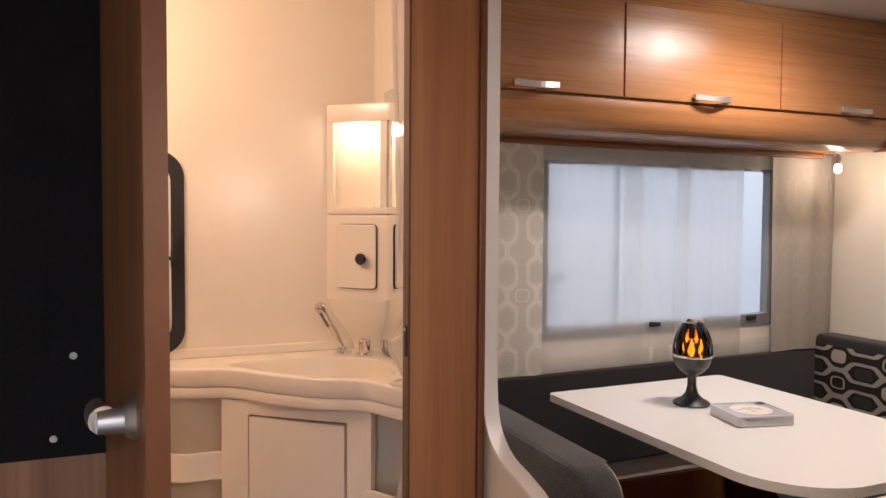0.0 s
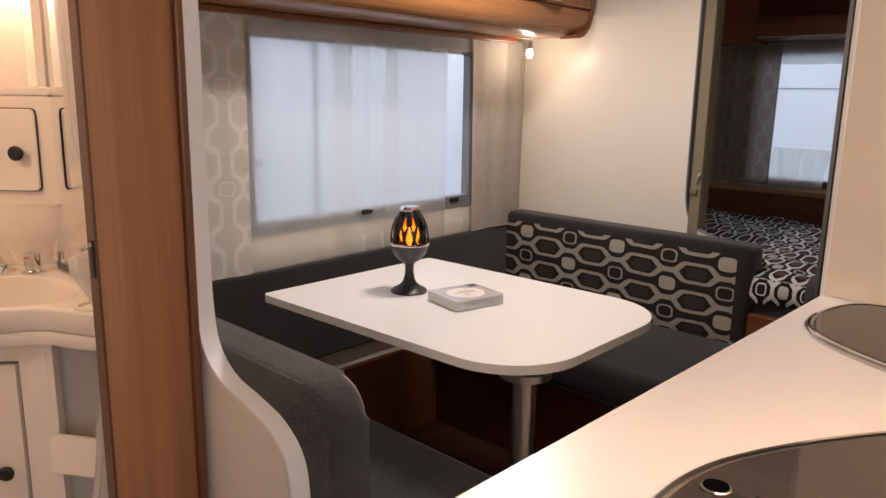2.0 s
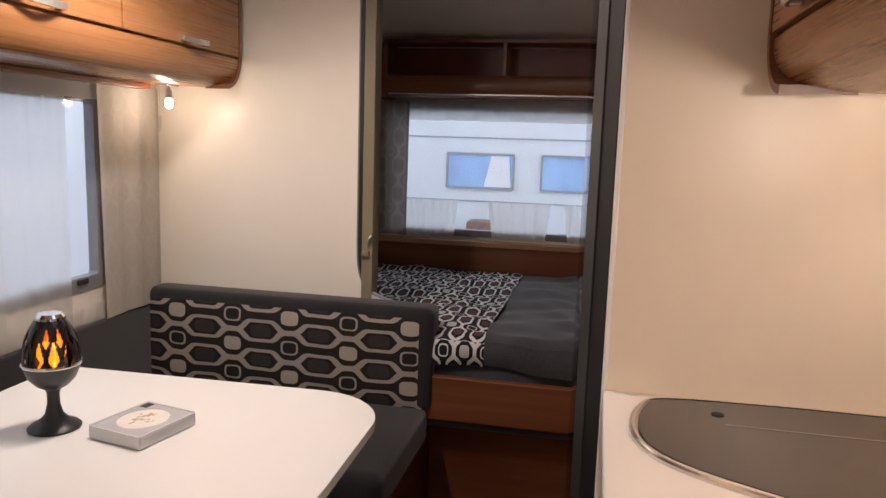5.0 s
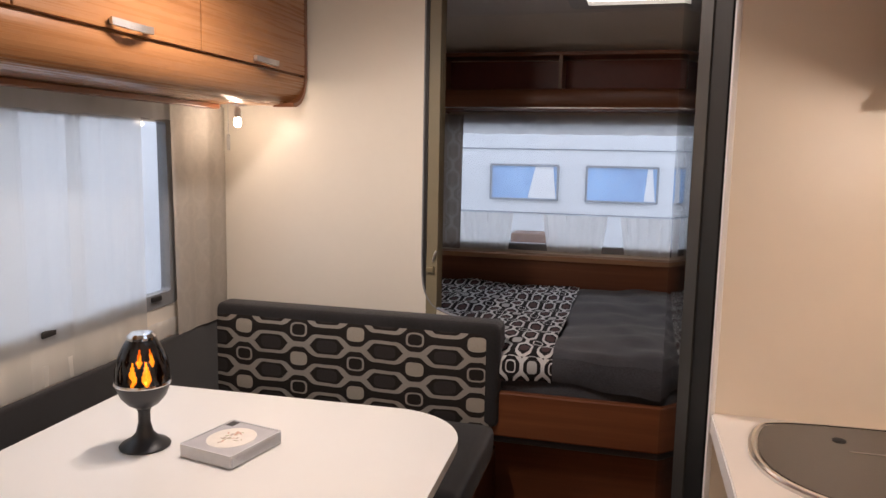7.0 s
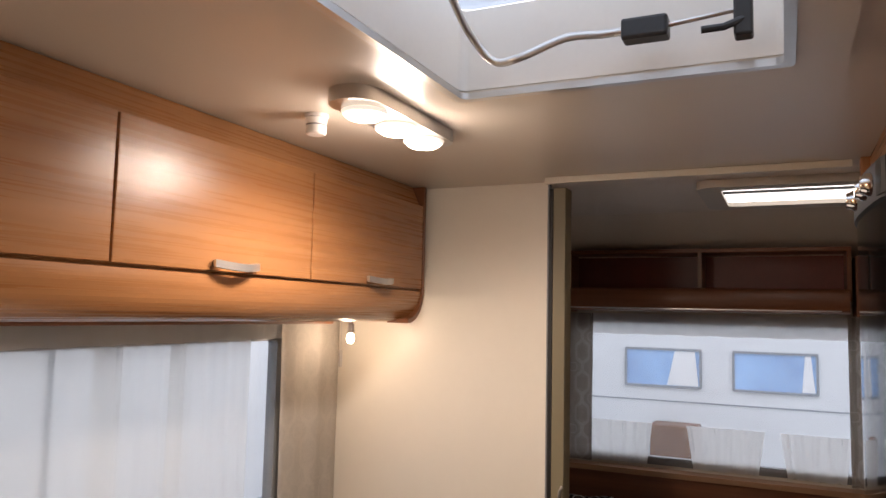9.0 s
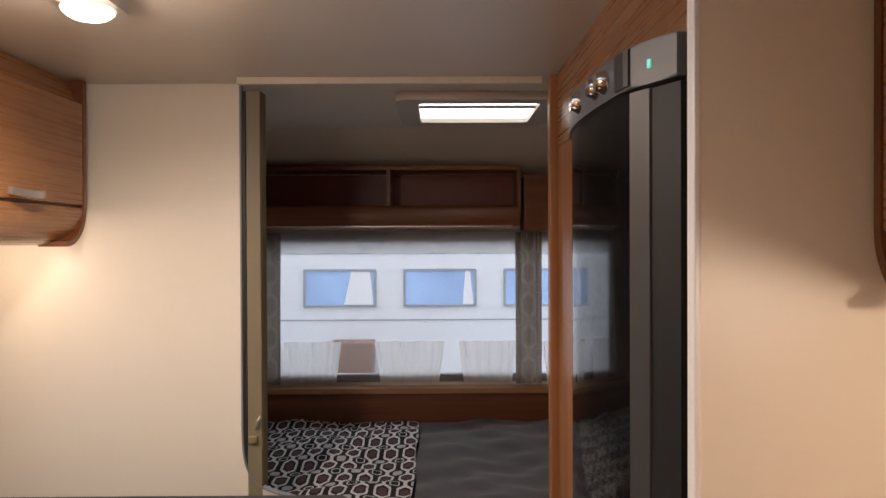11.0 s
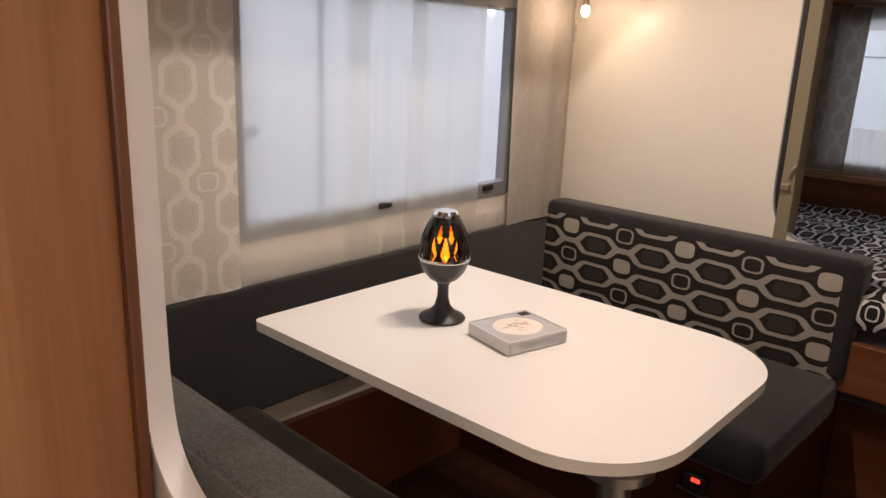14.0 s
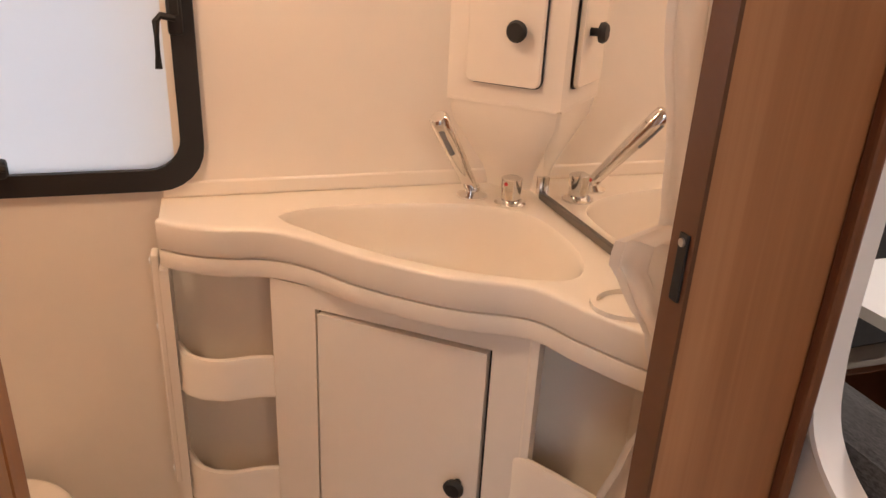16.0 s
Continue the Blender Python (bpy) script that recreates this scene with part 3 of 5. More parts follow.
def curtain(name, label, axis, w, u0, u1, z0, z1, folds, depth, mat, seed, gather=0.0):
    """A hanging cloth with uneven folds."""
    rnd = random.Random(seed)
    ph = [rnd.uniform(0, 6.28) for _ in range(4)]
    nu, nz = max(24, int(folds * 12)), 14
    grid = []
    for j in range(nz + 1):
        t = j / nz
        z = z0 + (z1 - z0) * t
        row = []
        for i in range(nu + 1):
            s = i / nu
            s2 = s + 0.012 * math.sin(9 * s + ph[0]) * (1 - t)
            u = u0 + (u1 - u0) * s2 - gather * (1 - t) * (s - 0.5)
            d = depth * (0.65 * math.sin(2 * math.pi * folds * s + ph[1] + 0.5 * math.sin(5 * s + ph[2])) + 0.35 * math.sin(2 * math.pi * folds * 2.3 * s + ph[3])) * (0.55 + 0.45 * t)
            zz = z - (0.002 * math.sin(2 * math.pi * folds * s + 1) if j == 0 else 0)
            row.append((u, w + d, zz) if axis == "y" else (w + d, u, zz))
        grid.append(row)
    ob = single(name, cloth(grid), mat, label, "curtain", "", "", True)
    return ob


tagged(curtain("patterned_curtain", "pale beige curtain with tone-on-tone chain print beside the window", "y", 1.938, 0.90, 1.385, 0.735, 1.498, 2.2, 0.006, M_CURTAIN, 1), group="dinette curtains")
tagged(curtain("patterned_curtain", "pale beige curtain lit by the wall lamp beside the window", "y", 1.928, 2.405, 2.765, 0.735, 1.497, 1.3, 0.012, M_CURTAIN_R, 2, 0.03), group="dinette curtains")
for u0, u1, folds, seed in ((1.365, 1.80, 2, 3), (1.72, 2.02, 3, 4), (1.95, 2.27, 3, 5)):
    tagged(curtain("sheer_curtain", "gathered white sheer across the dinette window", "y", 1.949 - 0.003 * (seed % 2), u0, u1, 0.735, 1.497, folds, 0.005, M_SHEER, seed), group="dinette sheers")
val1 = curtain("sheer_valance", "short gathered sheer valance over the dinette window", "y", 1.940, 1.37, 2.44, 1.437, 1.498, 9, 0.004, M_SHEER_DENSE, 6)
val2 = curtain("sheer_valance", "sheer hem below the dinette window", "y", 1.952, 1.37, 2.45, 0.735, 0.792, 12, 0.003, M_SHEER_DENSE, 16)
DINETTE_VALANCES = (val1.name, val2.name)

# ---- overhead cabinet over the dinette ----
CX0, CX1 = 0.895, 2.732


def cabinet_sections(x0, x1, prof, round_from, r, z_low, flip=False):
    """Draws a profile (y, z) along x and rounds its lower end off."""
    own = bmesh.new()
    xs = [(x0, 0.0), (round_from, 0.0)]
    for s in range(1, 9):
        a = radians(90 * s / 8)
        xs.append((round_from + (x1 - round_from) * math.sin(a), r * (1 - math.cos(a))))
    rows = []
    for x, lift in xs:
        rows.append([own.verts.new((x, y, max(z, z_low + lift))) for y, z in prof])
    for a, b in zip(rows, rows[1:]):
        for i in range(len(prof)):
            j = (i + 1) % len(prof)
            own.faces.new((a[i], a[j], b[j], b[i]))
    own.faces.new(rows[0])
    own.faces.new(rows[-1][::-1])
    bmesh.ops.remove_doubles(own, verts=own.verts, dist=1e-5)
    return own


def pull_handle(x, y, z, w, parent, out=-1):
    g = bmesh.new()
    pts = []
    n = 10
    for i in range(n + 1):
        s = i / n
        pts.append((x - w / 2 + w * s, y + out * (0.010 + 0.020 * math.sin(math.pi * s)), z - 0.006 * math.sin(math.pi * s)))
    own = bmesh.new()
    rows = []
    for (px, py, pz) in pts:
        rows.append([own.verts.new(q) for q in ((px, py, pz + 0.009), (px, py + out * 0.005, pz + 0.008), (px, py + out * 0.005, pz - 0.008), (px, py, pz - 0.009))])
    for a, b in zip(rows, rows[1:]):
        for i in range(4):
            own.faces.new((a[i], a[(i + 1) % 4], b[(i + 1) % 4], b[i]))
    own.faces.new(rows[0])
    own.faces.new(rows[-1][::-1])
    for sx in (-1, 1):
        box(x + sx * w * 0.42 - 0.006, x + sx * w * 0.42 + 0.006, min(y, y + out * 0.016), max(y, y + out * 0.016), z - 0.008, z + 0.008, 0.002, bm=own)
    return part("handle", own, M_NICKEL, parent, "curved satin nickel pull")


cab = thing("overhead_cabinet", (1.8, 1.85, 1.50), "walnut-look overhead cabinet with three flap doors above the dinette", "cabinet")
prof = [(1.690, 1.948), (1.662, 1.886), (1.662, 1.601)] + spline([(1.650, 1.597), (1.649, 1.570), (1.658, 1.535), (1.682, 1.506), (1.725, 1.497)], 4) + [(1.80, 1.500), (1.943, 1.505), (1.943, 1.948)]
part("body", cabinet_sections(CX0, CX1, prof, CX1 - 0.10, 0.105, 1.497), M_WOOD_H, cab)
bm = bmesh.new()
# rounded end rim
outer = [(CX1 + 0.006, 1.946), (CX1 + 0.006, 1.61)] + [(CX1 - 0.10 + 0.106 * math.cos(radians(a)), 1.602 - 0.109 * math.sin(radians(a))) for a in range(0, 91, 10)]
innr = [(CX1 - 0.008, 1.946), (CX1 - 0.008, 1.61)] + [(CX1 - 0.10 + 0.092 * math.cos(radians(a)), 1.602 - 0.095 * math.sin(radians(a))) for a in range(0, 91, 10)]
for k in range(len(outer) - 1):
    prism([outer[k], outer[k + 1], innr[k + 1], innr[k]], "y", 1.643, 1.72, bm=bm)
part("end_rim", bm, M_WOOD_EDGE, cab, "dark rounded end rim")
for x0, x1 in ((0.897, 1.4855), (1.4905, 2.0965), (2.1015, 2.722)):
    d = part("door", box(x0, x1, 1.645, 1.661, 1.605, 1.880, 0.002), M_WOOD_H, cab)
    pull_handle({0.897: 1.190, 1.4905: 1.81, 2.1015: 2.435}[x0], 1.645, 1.621, 0.142, d)
part("underside_rail", box(CX0, 2.60, 1.902, 1.942, 1.484, 1.501, 0.003), M_WOOD_EDGE, cab)
cab.location.y += 0.015


# ---- small lamps under the cabinets ----
def hanging_spot(x, y, z_top, name, label):
    lamp = thing(name, (x, y, z_top), label, "lamp", "small halogen spots")
    part("mount", box(x - 0.035, x + 0.035, y - 0.02, y + 0.02, z_top - 0.010, z_top, 0.003), M_NICKEL, lamp)
    part("stem", lathe([(0.005, z_top - 0.025), (0.005, z_top - 0.010)], (x, y, 0), 10), M_NICKEL, lamp)
    part("socket", lathe([(0.008, z_top - 0.018), (0.011, z_top - 0.021), (0.012, z_top - 0.048), (0.010, z_top - 0.050)], (x, y, 0), 16), M_STEEL, lamp, "", True)
    b = part("bulb", lathe([(0.005, z_top - 0.083), (0.011, z_top - 0.078), (0.014, z_top - 0.067), (0.011, z_top - 0.054), (0.008, z_top - 0.049)], (x, y, 0), 16), M_BULB_WARM, lamp, "lit bulb", True)
    b.visible_shadow = False
    return lamp


spot = hanging_spot(2.590, 1.845, 1.5055, "wall_lamp", "small lit halogen spot under the overhead cabinet")
sw = thing("lamp_pull", (2.60, 1.90, 1.36), "short metal pull hanging beside the wall lamp", "pull")
part("rod", tube([(2.575, 1.86, 1.40), (2.575, 1.86, 1.497)], 0.0012, 6), M_STEEL, sw)
part("weight", ring(rounded(2.569, 2.581, 1.345, 1.40, 0.004, 3), rounded(2.572, 2.578, 1.350, 1.395, 0.002, 3), "y", 1.857, 1.863), M_STEEL, sw)

sw.location.x, sw.location.y = 2.60 + 0.03, 1.90 + 0.030

# ---- dinette ----
setting("wall_panel", box(1.362, 2.19, 1.935, 1.959, 0.0, 0.335, 0.003), M_WOOD_EDGE, "dark walnut-look panel low on the side wall")
band = single("wall_cushion", box(0.90, 2.765, 1.928, 1.958, 0.40, 0.732, 0.010, 3), M_GREY, "long dark grey padded cushion along the window wall", "cushion", "", "", True)

# the window wall runs a little askew to the benches
askew = Matrix.Translation((1.36, 1.95, 0)) @ Matrix.Rotation(radians(2.6), 4, "Z") @ Matrix.Translation((-1.36, -1.95, 0))
for ob in list(bpy.data.objects):
    if ob in (dinette_wall, win1, band) or ob.get("group", "") in ("dinette curtains", "dinette sheers") or ob.name in DINETTE_VALANCES:
        ob.matrix_world = askew @ ob.matrix_basis


# bench towards the bed
bench = thing("bench", (2.45, 1.45, 0.0), "walnut-look dinette bench base with padded seat against the partition", "bench", "dinette benches")
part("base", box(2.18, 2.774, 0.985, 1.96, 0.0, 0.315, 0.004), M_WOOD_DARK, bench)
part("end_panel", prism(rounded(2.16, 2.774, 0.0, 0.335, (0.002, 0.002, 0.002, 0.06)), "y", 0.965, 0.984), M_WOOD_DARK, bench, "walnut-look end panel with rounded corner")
part("seat_cushion", box(2.13, 2.70, 0.955, 1.926, 0.318, 0.447, 0.035, 4), M_GREY, bench, "dark grey seat cushion", True)
bb = thing("backrest", (2.70, 1.45, 0.44), "backrest cushion with chain-print front and dark grey border", "cushion", "dinette backrests")
part("border", box(2.652, 2.774, 0.942, 2.008, 0.435, 0.792, 0.026, 4), M_GREY, bb, "", True)
grid = []
for j in range(13):
    t = j / 12
    row = []
    for i in range(41):
        s = i / 40
        e = min(s, 1 - s, t * 0.35 + 0.0, (1 - t) * 0.35)
        bulge = 0.010 * min(1.0, e / 0.05)
        row.append((2.652 - bulge + 0.003, 0.972 + 1.028 * s, 0.438 + 0.333 * t))
    grid.append(row)
part("chain_print_front", cloth(grid), M_CHAIN, bb, "chain-print fabric in brown and beige", True)
sock = thing("charger", (2.085, 1.075, 0.27), "small black plug with glowing red light on the bench base", "plug")
part("housing", box(2.150, 2.179, 1.045, 1.105, 0.265, 0.315, 0.006), M_BLACK, sock)
part("led", box(2.146, 2.1505, 1.060, 1.082, 0.300, 0.309, 0.001), M_LED, sock, "red light")
part("bracket", box(2.150, 2.160, 1.030, 1.120, 0.262, 0.268), M_STEEL, sock)
sock.location.y += 0.035
sock.location.z -= 0.025

# bench by the washroom
bench2 = thing("bench", (1.1, 1.45, 0.0), "walnut-look dinette bench base with padded seat by the washroom", "bench", "dinette benches")
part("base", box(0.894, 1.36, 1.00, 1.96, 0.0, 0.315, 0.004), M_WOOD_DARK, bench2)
part("seat_cushion", box(0.96, 1.40, 0.955, 1.926, 0.318, 0.447, 0.035, 4), M_GREY_LIGHT, bench2, "dark grey flecked seat cushion", True)
back2 = thing("backrest", (0.95, 1.45, 0.44), "dark grey flecked backrest cushion by the washroom", "cushion", "dinette backrests")
part("pad", prism(rounded(0.932, 1.956, 0.40, 0.792, (0.01, 0.02, 0.05, 0.07)), "x", 0.896, 0.985, 0.022, 3), M_GREY_LIGHT, back2, "", True)
arc = [(0.9788, 1.002 - 0.0645 * math.sin(radians(a)), 0.722 + 0.0645 * math.cos(radians(a))) for a in range(0, 91, 9)]
part("piping", tube([(0.9788, 1.88, 0.7865)] + arc + [(0.9788, 0.9375, 0.50)], 0.0018, 6), plain("pale_piping", (0.26, 0.255, 0.25), 0.6), back2, "pale piping", True)
# the bed-side seat stands against the partition
for ob, dx in ((bench, 0.012), (bb, 0.0135)):
    ob.location.x += dx

# table
table = thing("dining_table", (1.65, 1.4, 0.0), "white laminate dinette table with rounded corners on a single leg", "table")
TBL = Matrix.Translation((1.655, 1.37, 0)) @ Matrix.Rotation(radians(1.7), 4, "Z")
top = prism(rounded(-0.318, 0.378, -0.484, 0.437, (0.19, 0.19, 0.02, 0.02), 14), "z", 0.688, 0.71, 0.004, 2)
part("tabletop", placed(top, TBL), M_TABLE, table)
part("leg", lathe([(0.075, 0.0), (0.075, 0.006), (0.03, 0.012), (0.027, 0.03), (0.027, 0.66), (0.06, 0.668), (0.06, 0.6835)], (1.46, 0.96, 0), 20), M_STEEL, table, "round grey metal leg", True)
part("shelf_rail", box(1.42, 1.94, 1.56, 1.74, 0.660, 0.6875, 0.003), M_WOOD_EDGE, table)

# flame lamp
LX, LY, LZ = 1.650, 1.533, 0.711
lamp = thing("flame_lamp", (LX, LY, LZ), "dark egg-shaped flame-effect lamp on a stem, glowing orange", "lamp")
part("foot", lathe([(0.052, 0.0), (0.053, 0.004), (0.048, 0.009), (0.030, 0.018), (0.018, 0.032), (0.0125, 0.055), (0.0125, 0.078), (0.018, 0.090)], (LX, LY, LZ), 28), M_BLACK, lamp, "", True)
part("cup", lathe([(0.016, 0.086), (0.032, 0.096), (0.046, 0.112), (0.054, 0.132), (0.056, 0.142)], (LX, LY, LZ), 28), plain("grey_cup", (0.05, 0.05, 0.055), 0.35), lamp, "", True)
part("rim", lathe([(0.0575, 0.1405), (0.059, 0.143), (0.0575, 0.147), (0.050, 0.147)], (LX, LY, LZ), 28), M_CHROME, lamp, "bright chrome rim", True)


def egg(t):
    """Radius and height of the cage from its rim to its crown."""
    return 0.0565 * math.cos(radians(68) * t ** 1.25) ** 0.9, 0.146 + 0.100 * t


NB, NS, NT = 12, 144, 44


def leaf_gap(a, t):
    """Pointed leaf-shaped gaps in two rows round the shell."""
    for t0, t1, turn, wide in ((0.0, 0.56, 0.0, 0.34), (0.40, 0.82, 0.5, 0.22)):
        if t0 < t < t1:
            f = (t - t0) / (t1 - t0)
            u = (a / (2 * math.pi) * NB + turn) % 1.0 - 0.5
            if abs(u) < wide * min(1.0, f / 0.28) ** 0.6 * (1 - max(0.0, (f - 0.28) / 0.72) ** 1.3):
                return True
    return False


shell = bmesh.new()
rows = []
for j in range(NT + 1):
    r, z = egg(j / NT)
    rows.append([shell.verts.new((LX + r * math.cos(2 * math.pi * k / NS), LY + r * math.sin(2 * math.pi * k / NS), LZ + z)) for k in range(NS)])
for j in range(NT):
    for k in range(NS):
        if not leaf_gap(2 * math.pi * (k + 0.5) / NS, (j + 0.5) / NT):
            shell.faces.new((rows[j][k], rows[j][(k + 1) % NS], rows[j + 1][(k + 1) % NS], rows[j + 1][k]))
bmesh.ops.delete(shell, geom=[v for v in shell.verts if not v.link_faces], context="VERTS")
bmesh.ops.solidify(shell, geom=shell.faces[:], thickness=0.002)
part("cage", shell, plain("gloss_black_shell", (0.014, 0.013, 0.013), 0.18, 120, 0.15, 0.0), lamp, "gloss black shell with leaf-shaped gaps", True)
part("crown", lathe([(0.030, 0.238), (0.030, 0.243), (0.024, 0.250), (0.016, 0.251)], (LX, LY, LZ), 24), M_CHROME, lamp, "bright round crown", True)
part("amber_liner", lathe([(egg(t / 8)[0] - 0.008, egg(t / 8)[1]) for t in range(8)], (LX, LY, LZ), 24), clear_pane("smoked_liner", (0.42, 0.24, 0.12)), lamp, "smoky transparent liner", True).visible_shadow = False
for k in range(6):
    a = 2 * math.pi * (k + 0.5) / 6
    for q, (dz, hgt, wide, mat) in enumerate(((0.148, 0.058, 0.011, M_FLAME_HOT), (0.192, 0.040, 0.007, M_FLAME))):
        aa = a + q * math.pi / 6
        r = 0.018 - 0.006 * q
        f = lathe([(wide * 0.45, 0.0), (wide, hgt * 0.22), (wide * 0.92, hgt * 0.45), (wide * 0.42, hgt * 0.8), (wide * 0.07, hgt)], (LX + r * math.cos(aa), LY + r * math.sin(aa), LZ + dz), 8)
        part("flame", f, mat, lamp, "", True)

# wrapped napkins
pack = thing("napkin_pack", (1.66, 1.345, 0.711), "square pack of patterned paper napkins in clear wrap on the table", "napkins")
PK = Matrix.Translation((1.688, 1.346, 0.711)) @ Matrix.Rotation(radians(-11.5), 4, "Z")
M_NAPKIN = plain("printed_paper", (0.50, 0.49, 0.51), 0.22, 26, 0.12, 0.0)
part("paper_block", placed(box(-0.080, 0.080, -0.070, 0.070, 0.0015, 0.026, 0.004), PK), M_NAPKIN, pack)
wrap = plain("clear_wrap", (0.62, 0.62, 0.63), 0.12, 18, 0.2, 0.35)
part("wrapper_edge", placed(ring(rounded(-0.081, 0.081, -0.070, 0.070, 0.006, 3), rounded(-0.078, 0.078, -0.067, 0.067, 0.005, 3), "z", 0.001, 0.0275), PK), wrap, pack, "glossy crinkled wrap")
flower = prism([(0.056 * math.cos(b), 0.050 * math.sin(b)) for b in [2 * math.pi * i / 40 for i in range(40)]], "z", 0.0258, 0.0266)
rnd = random.Random(12)
M_PRINTS = [plain(n, c, 0.4, 80, 0.2) for n, c in (("rose_print", (0.55, 0.33, 0.24)), ("leaf_print", (0.36, 0.34, 0.18)), ("bark_print", (0.42, 0.33, 0.27)))]
for k in range(26):
    a, rr = rnd.uniform(0, 6.283), rnd.uniform(0.006, 0.034)
    cx, cy, q = rr * math.cos(a), rr * 0.85 * math.sin(a), rnd.uniform(0.003, 0.008)
    turn = rnd.uniform(0, 3.14)
    own = prism([(cx + q * math.cos(b) * math.cos(turn) - q * 0.4 * math.sin(b) * math.sin(turn), cy + q * math.cos(b) * math.sin(turn) + q * 0.4 * math.sin(b) * math.cos(turn)) for b in [2 * math.pi * i / 10 for i in range(10)]], "z", 0.0262, 0.02665 + 0.00002 * k)
    part("printed_flower", placed(own, PK), M_PRINTS[k % 3], pack)
part("printed_wreath", placed(flower, PK), plain("wreath_print", (0.78, 0.73, 0.66), 0.3, 60, 0.12, 0.0), pack, "printed pale flower wreath")
part("sticker", placed(box(0.050, 0.074, 0.044, 0.062, 0.0262, 0.0272), PK), M_BLACK, pack, "dark sticker")

# ---- kitchen ----
setting("wall_kitchen_end", box(1.540, 1.560, -0.194, 0.397, 0, 1.949), M_BEIGE, "beige panel between kitchen and fridge")
setting("trim_kitchen_end", box(1.538, 1.562, 0.397, 0.405, 0, 1.949, 0.002), M_WHITE, "white edging of the kitchen panel")
setting("trim_splash", box(0.45, 1.539, -0.194, -0.186, 0.951, 0.962, 0.002), M_NICKEL, "sealing strip behind the worktop")
wt = thing("worktop", (1.0, 0.1, 0.918), "pale laminate kitchen worktop with a rounded corner", "worktop")
part("slab", prism(rounded(0.50, 1.539, -0.193, 0.400, (0.004, 0.004, 0.004, 0.07), 8), "z", 0.918, 0.95, 0.003, 2), M_COUNTER, wt)
part("edge_band", ring(rounded(0.498, 1.5385, -0.1925, 0.402, (0.004, 0.004, 0.004, 0.07), 8), rounded(0.501, 1.538, -0.192, 0.3985, (0.004, 0.004, 0.004, 0.069), 8), "z", 0.9195, 0.9465), M_WHITE, wt, "white edge band")
kit = thing("kitchen_cabinet", (1.0, 0.1, 0.0), "kitchen base cabinet with pale fronts below the worktop", "cabinet")
part("body", box(0.53, 1.538, -0.192, 0.345, 0.0, 0.917, 0.003), M_WALL, kit)
for x0, x1 in ((0.60, 1.06), (1.07, 1.53)):
    d = part("door", box(x0, x1, 0.346, 0.362, 0.12, 0.90, 0.003), M_WALL, kit)
    part("handle", box((x0 + x1) / 2 - 0.06, (x0 + x1) / 2 + 0.06, 0.362, 0.378, 0.84, 0.852, 0.004), M_NICKEL, d)


def shrink(poly, d):
    """An outline moved inwards."""
    out = []
    k = len(poly)
    for i, p in enumerate(poly):
        a, b = Vector(poly[i - 1]), Vector(poly[(i + 1) % k])
        t = (b - a).normalized()
        out.append((p[0] - t.y * d, p[1] + t.x * d))
    return out


def lid_unit(name, label, pts, dots, big_dot):
    u = thing(name, (pts[0][0], pts[0][1], 0.951), label, name.split("_")[0], "", "")
    o = spline(pts, 6, True)
    area = sum(o[i - 1][0] * o[i][1] - o[i][0] * o[i - 1][1] for i in range(len(o)))
    if area < 0:
        o = o[::-1]
    i1, i2 = shrink(o, 0.004), shrink(o, 0.012)
    part("rim", ring(o, i2, "z", 0.950, 0.9545), M_STEEL, u, "bright steel rim", True)
    part("inner_rim", ring(i1, shrink(o, 0.008), "z", 0.9545, 0.958), M_CHROME, u, "", True)
    part("lid", prism(shrink(o, 0.0125), "z", 0.9505, 0.9575, 0.0015, 1), M_LIDGLASS, u, "smoked glass lid")
    for x, y in dots:
        part("hinge_cap", lathe([(0.009, 0.0), (0.009, 0.0012), (0.006, 0.002)], (x, y, 0.9576), 14), M_RUBBER, u)
    x, y = big_dot
    part("finger_hole", lathe([(0.0115, 0.0), (0.0125, 0.001), (0.0115, 0.002)], (x, y, 0.9576), 18), M_STEEL, u)
    part("hole_dark", lathe([(0.0108, 0.0), (0.0108, 0.0006)], (x, y, 0.9596), 16), M_HOLE, u)
    return u


hob = lid_unit("hob_lid", "hob under a smoked glass lid with steel rim on the worktop",
               [(1.355, 0.352), (1.46, 0.338), (1.505, 0.295), (1.518, 0.15), (1.519, 0.00), (1.512, -0.090), (1.44, -0.130), (1.30, -0.128), (1.19, -0.088), (1.138, -0.010), (1.150, 0.10), (1.205, 0.23), (1.27, 0.32)],
               [(1.447, 0.224), (1.447, -0.015)], (1.176, 0.065))
part("print_line", box(1.405, 1.408, -0.02, 0.22, 0.9577, 0.9581), plain("pale_print", (0.25, 0.2, 0.16), 0.3), hob)
sink = lid_unit("sink_lid", "kitchen sink under a smoked glass lid with steel rim",
                [(0.69, 0.262), (0.79, 0.258), (0.90, 0.212), (1.00, 0.148), (1.035, 0.10), (1.043, 0.02), (1.020, -0.07), (0.93, -0.125), (0.80, -0.15), (0.66, -0.14), (0.59, -0.08), (0.565, 0.05), (0.585, 0.18), (0.63, 0.24)],
                [(0.925, -0.060)], (0.755, 0.231))
for ob, dx, dy in ((hob, 0.006, 0.015), (sink, 0.020, 0.020)):
    ob.location.x += dx
    ob.location.y += dy
clip = thing("cable_clip", (1.08, -0.13, 0.951), "loop of clear cable lying on the worktop", "cable")
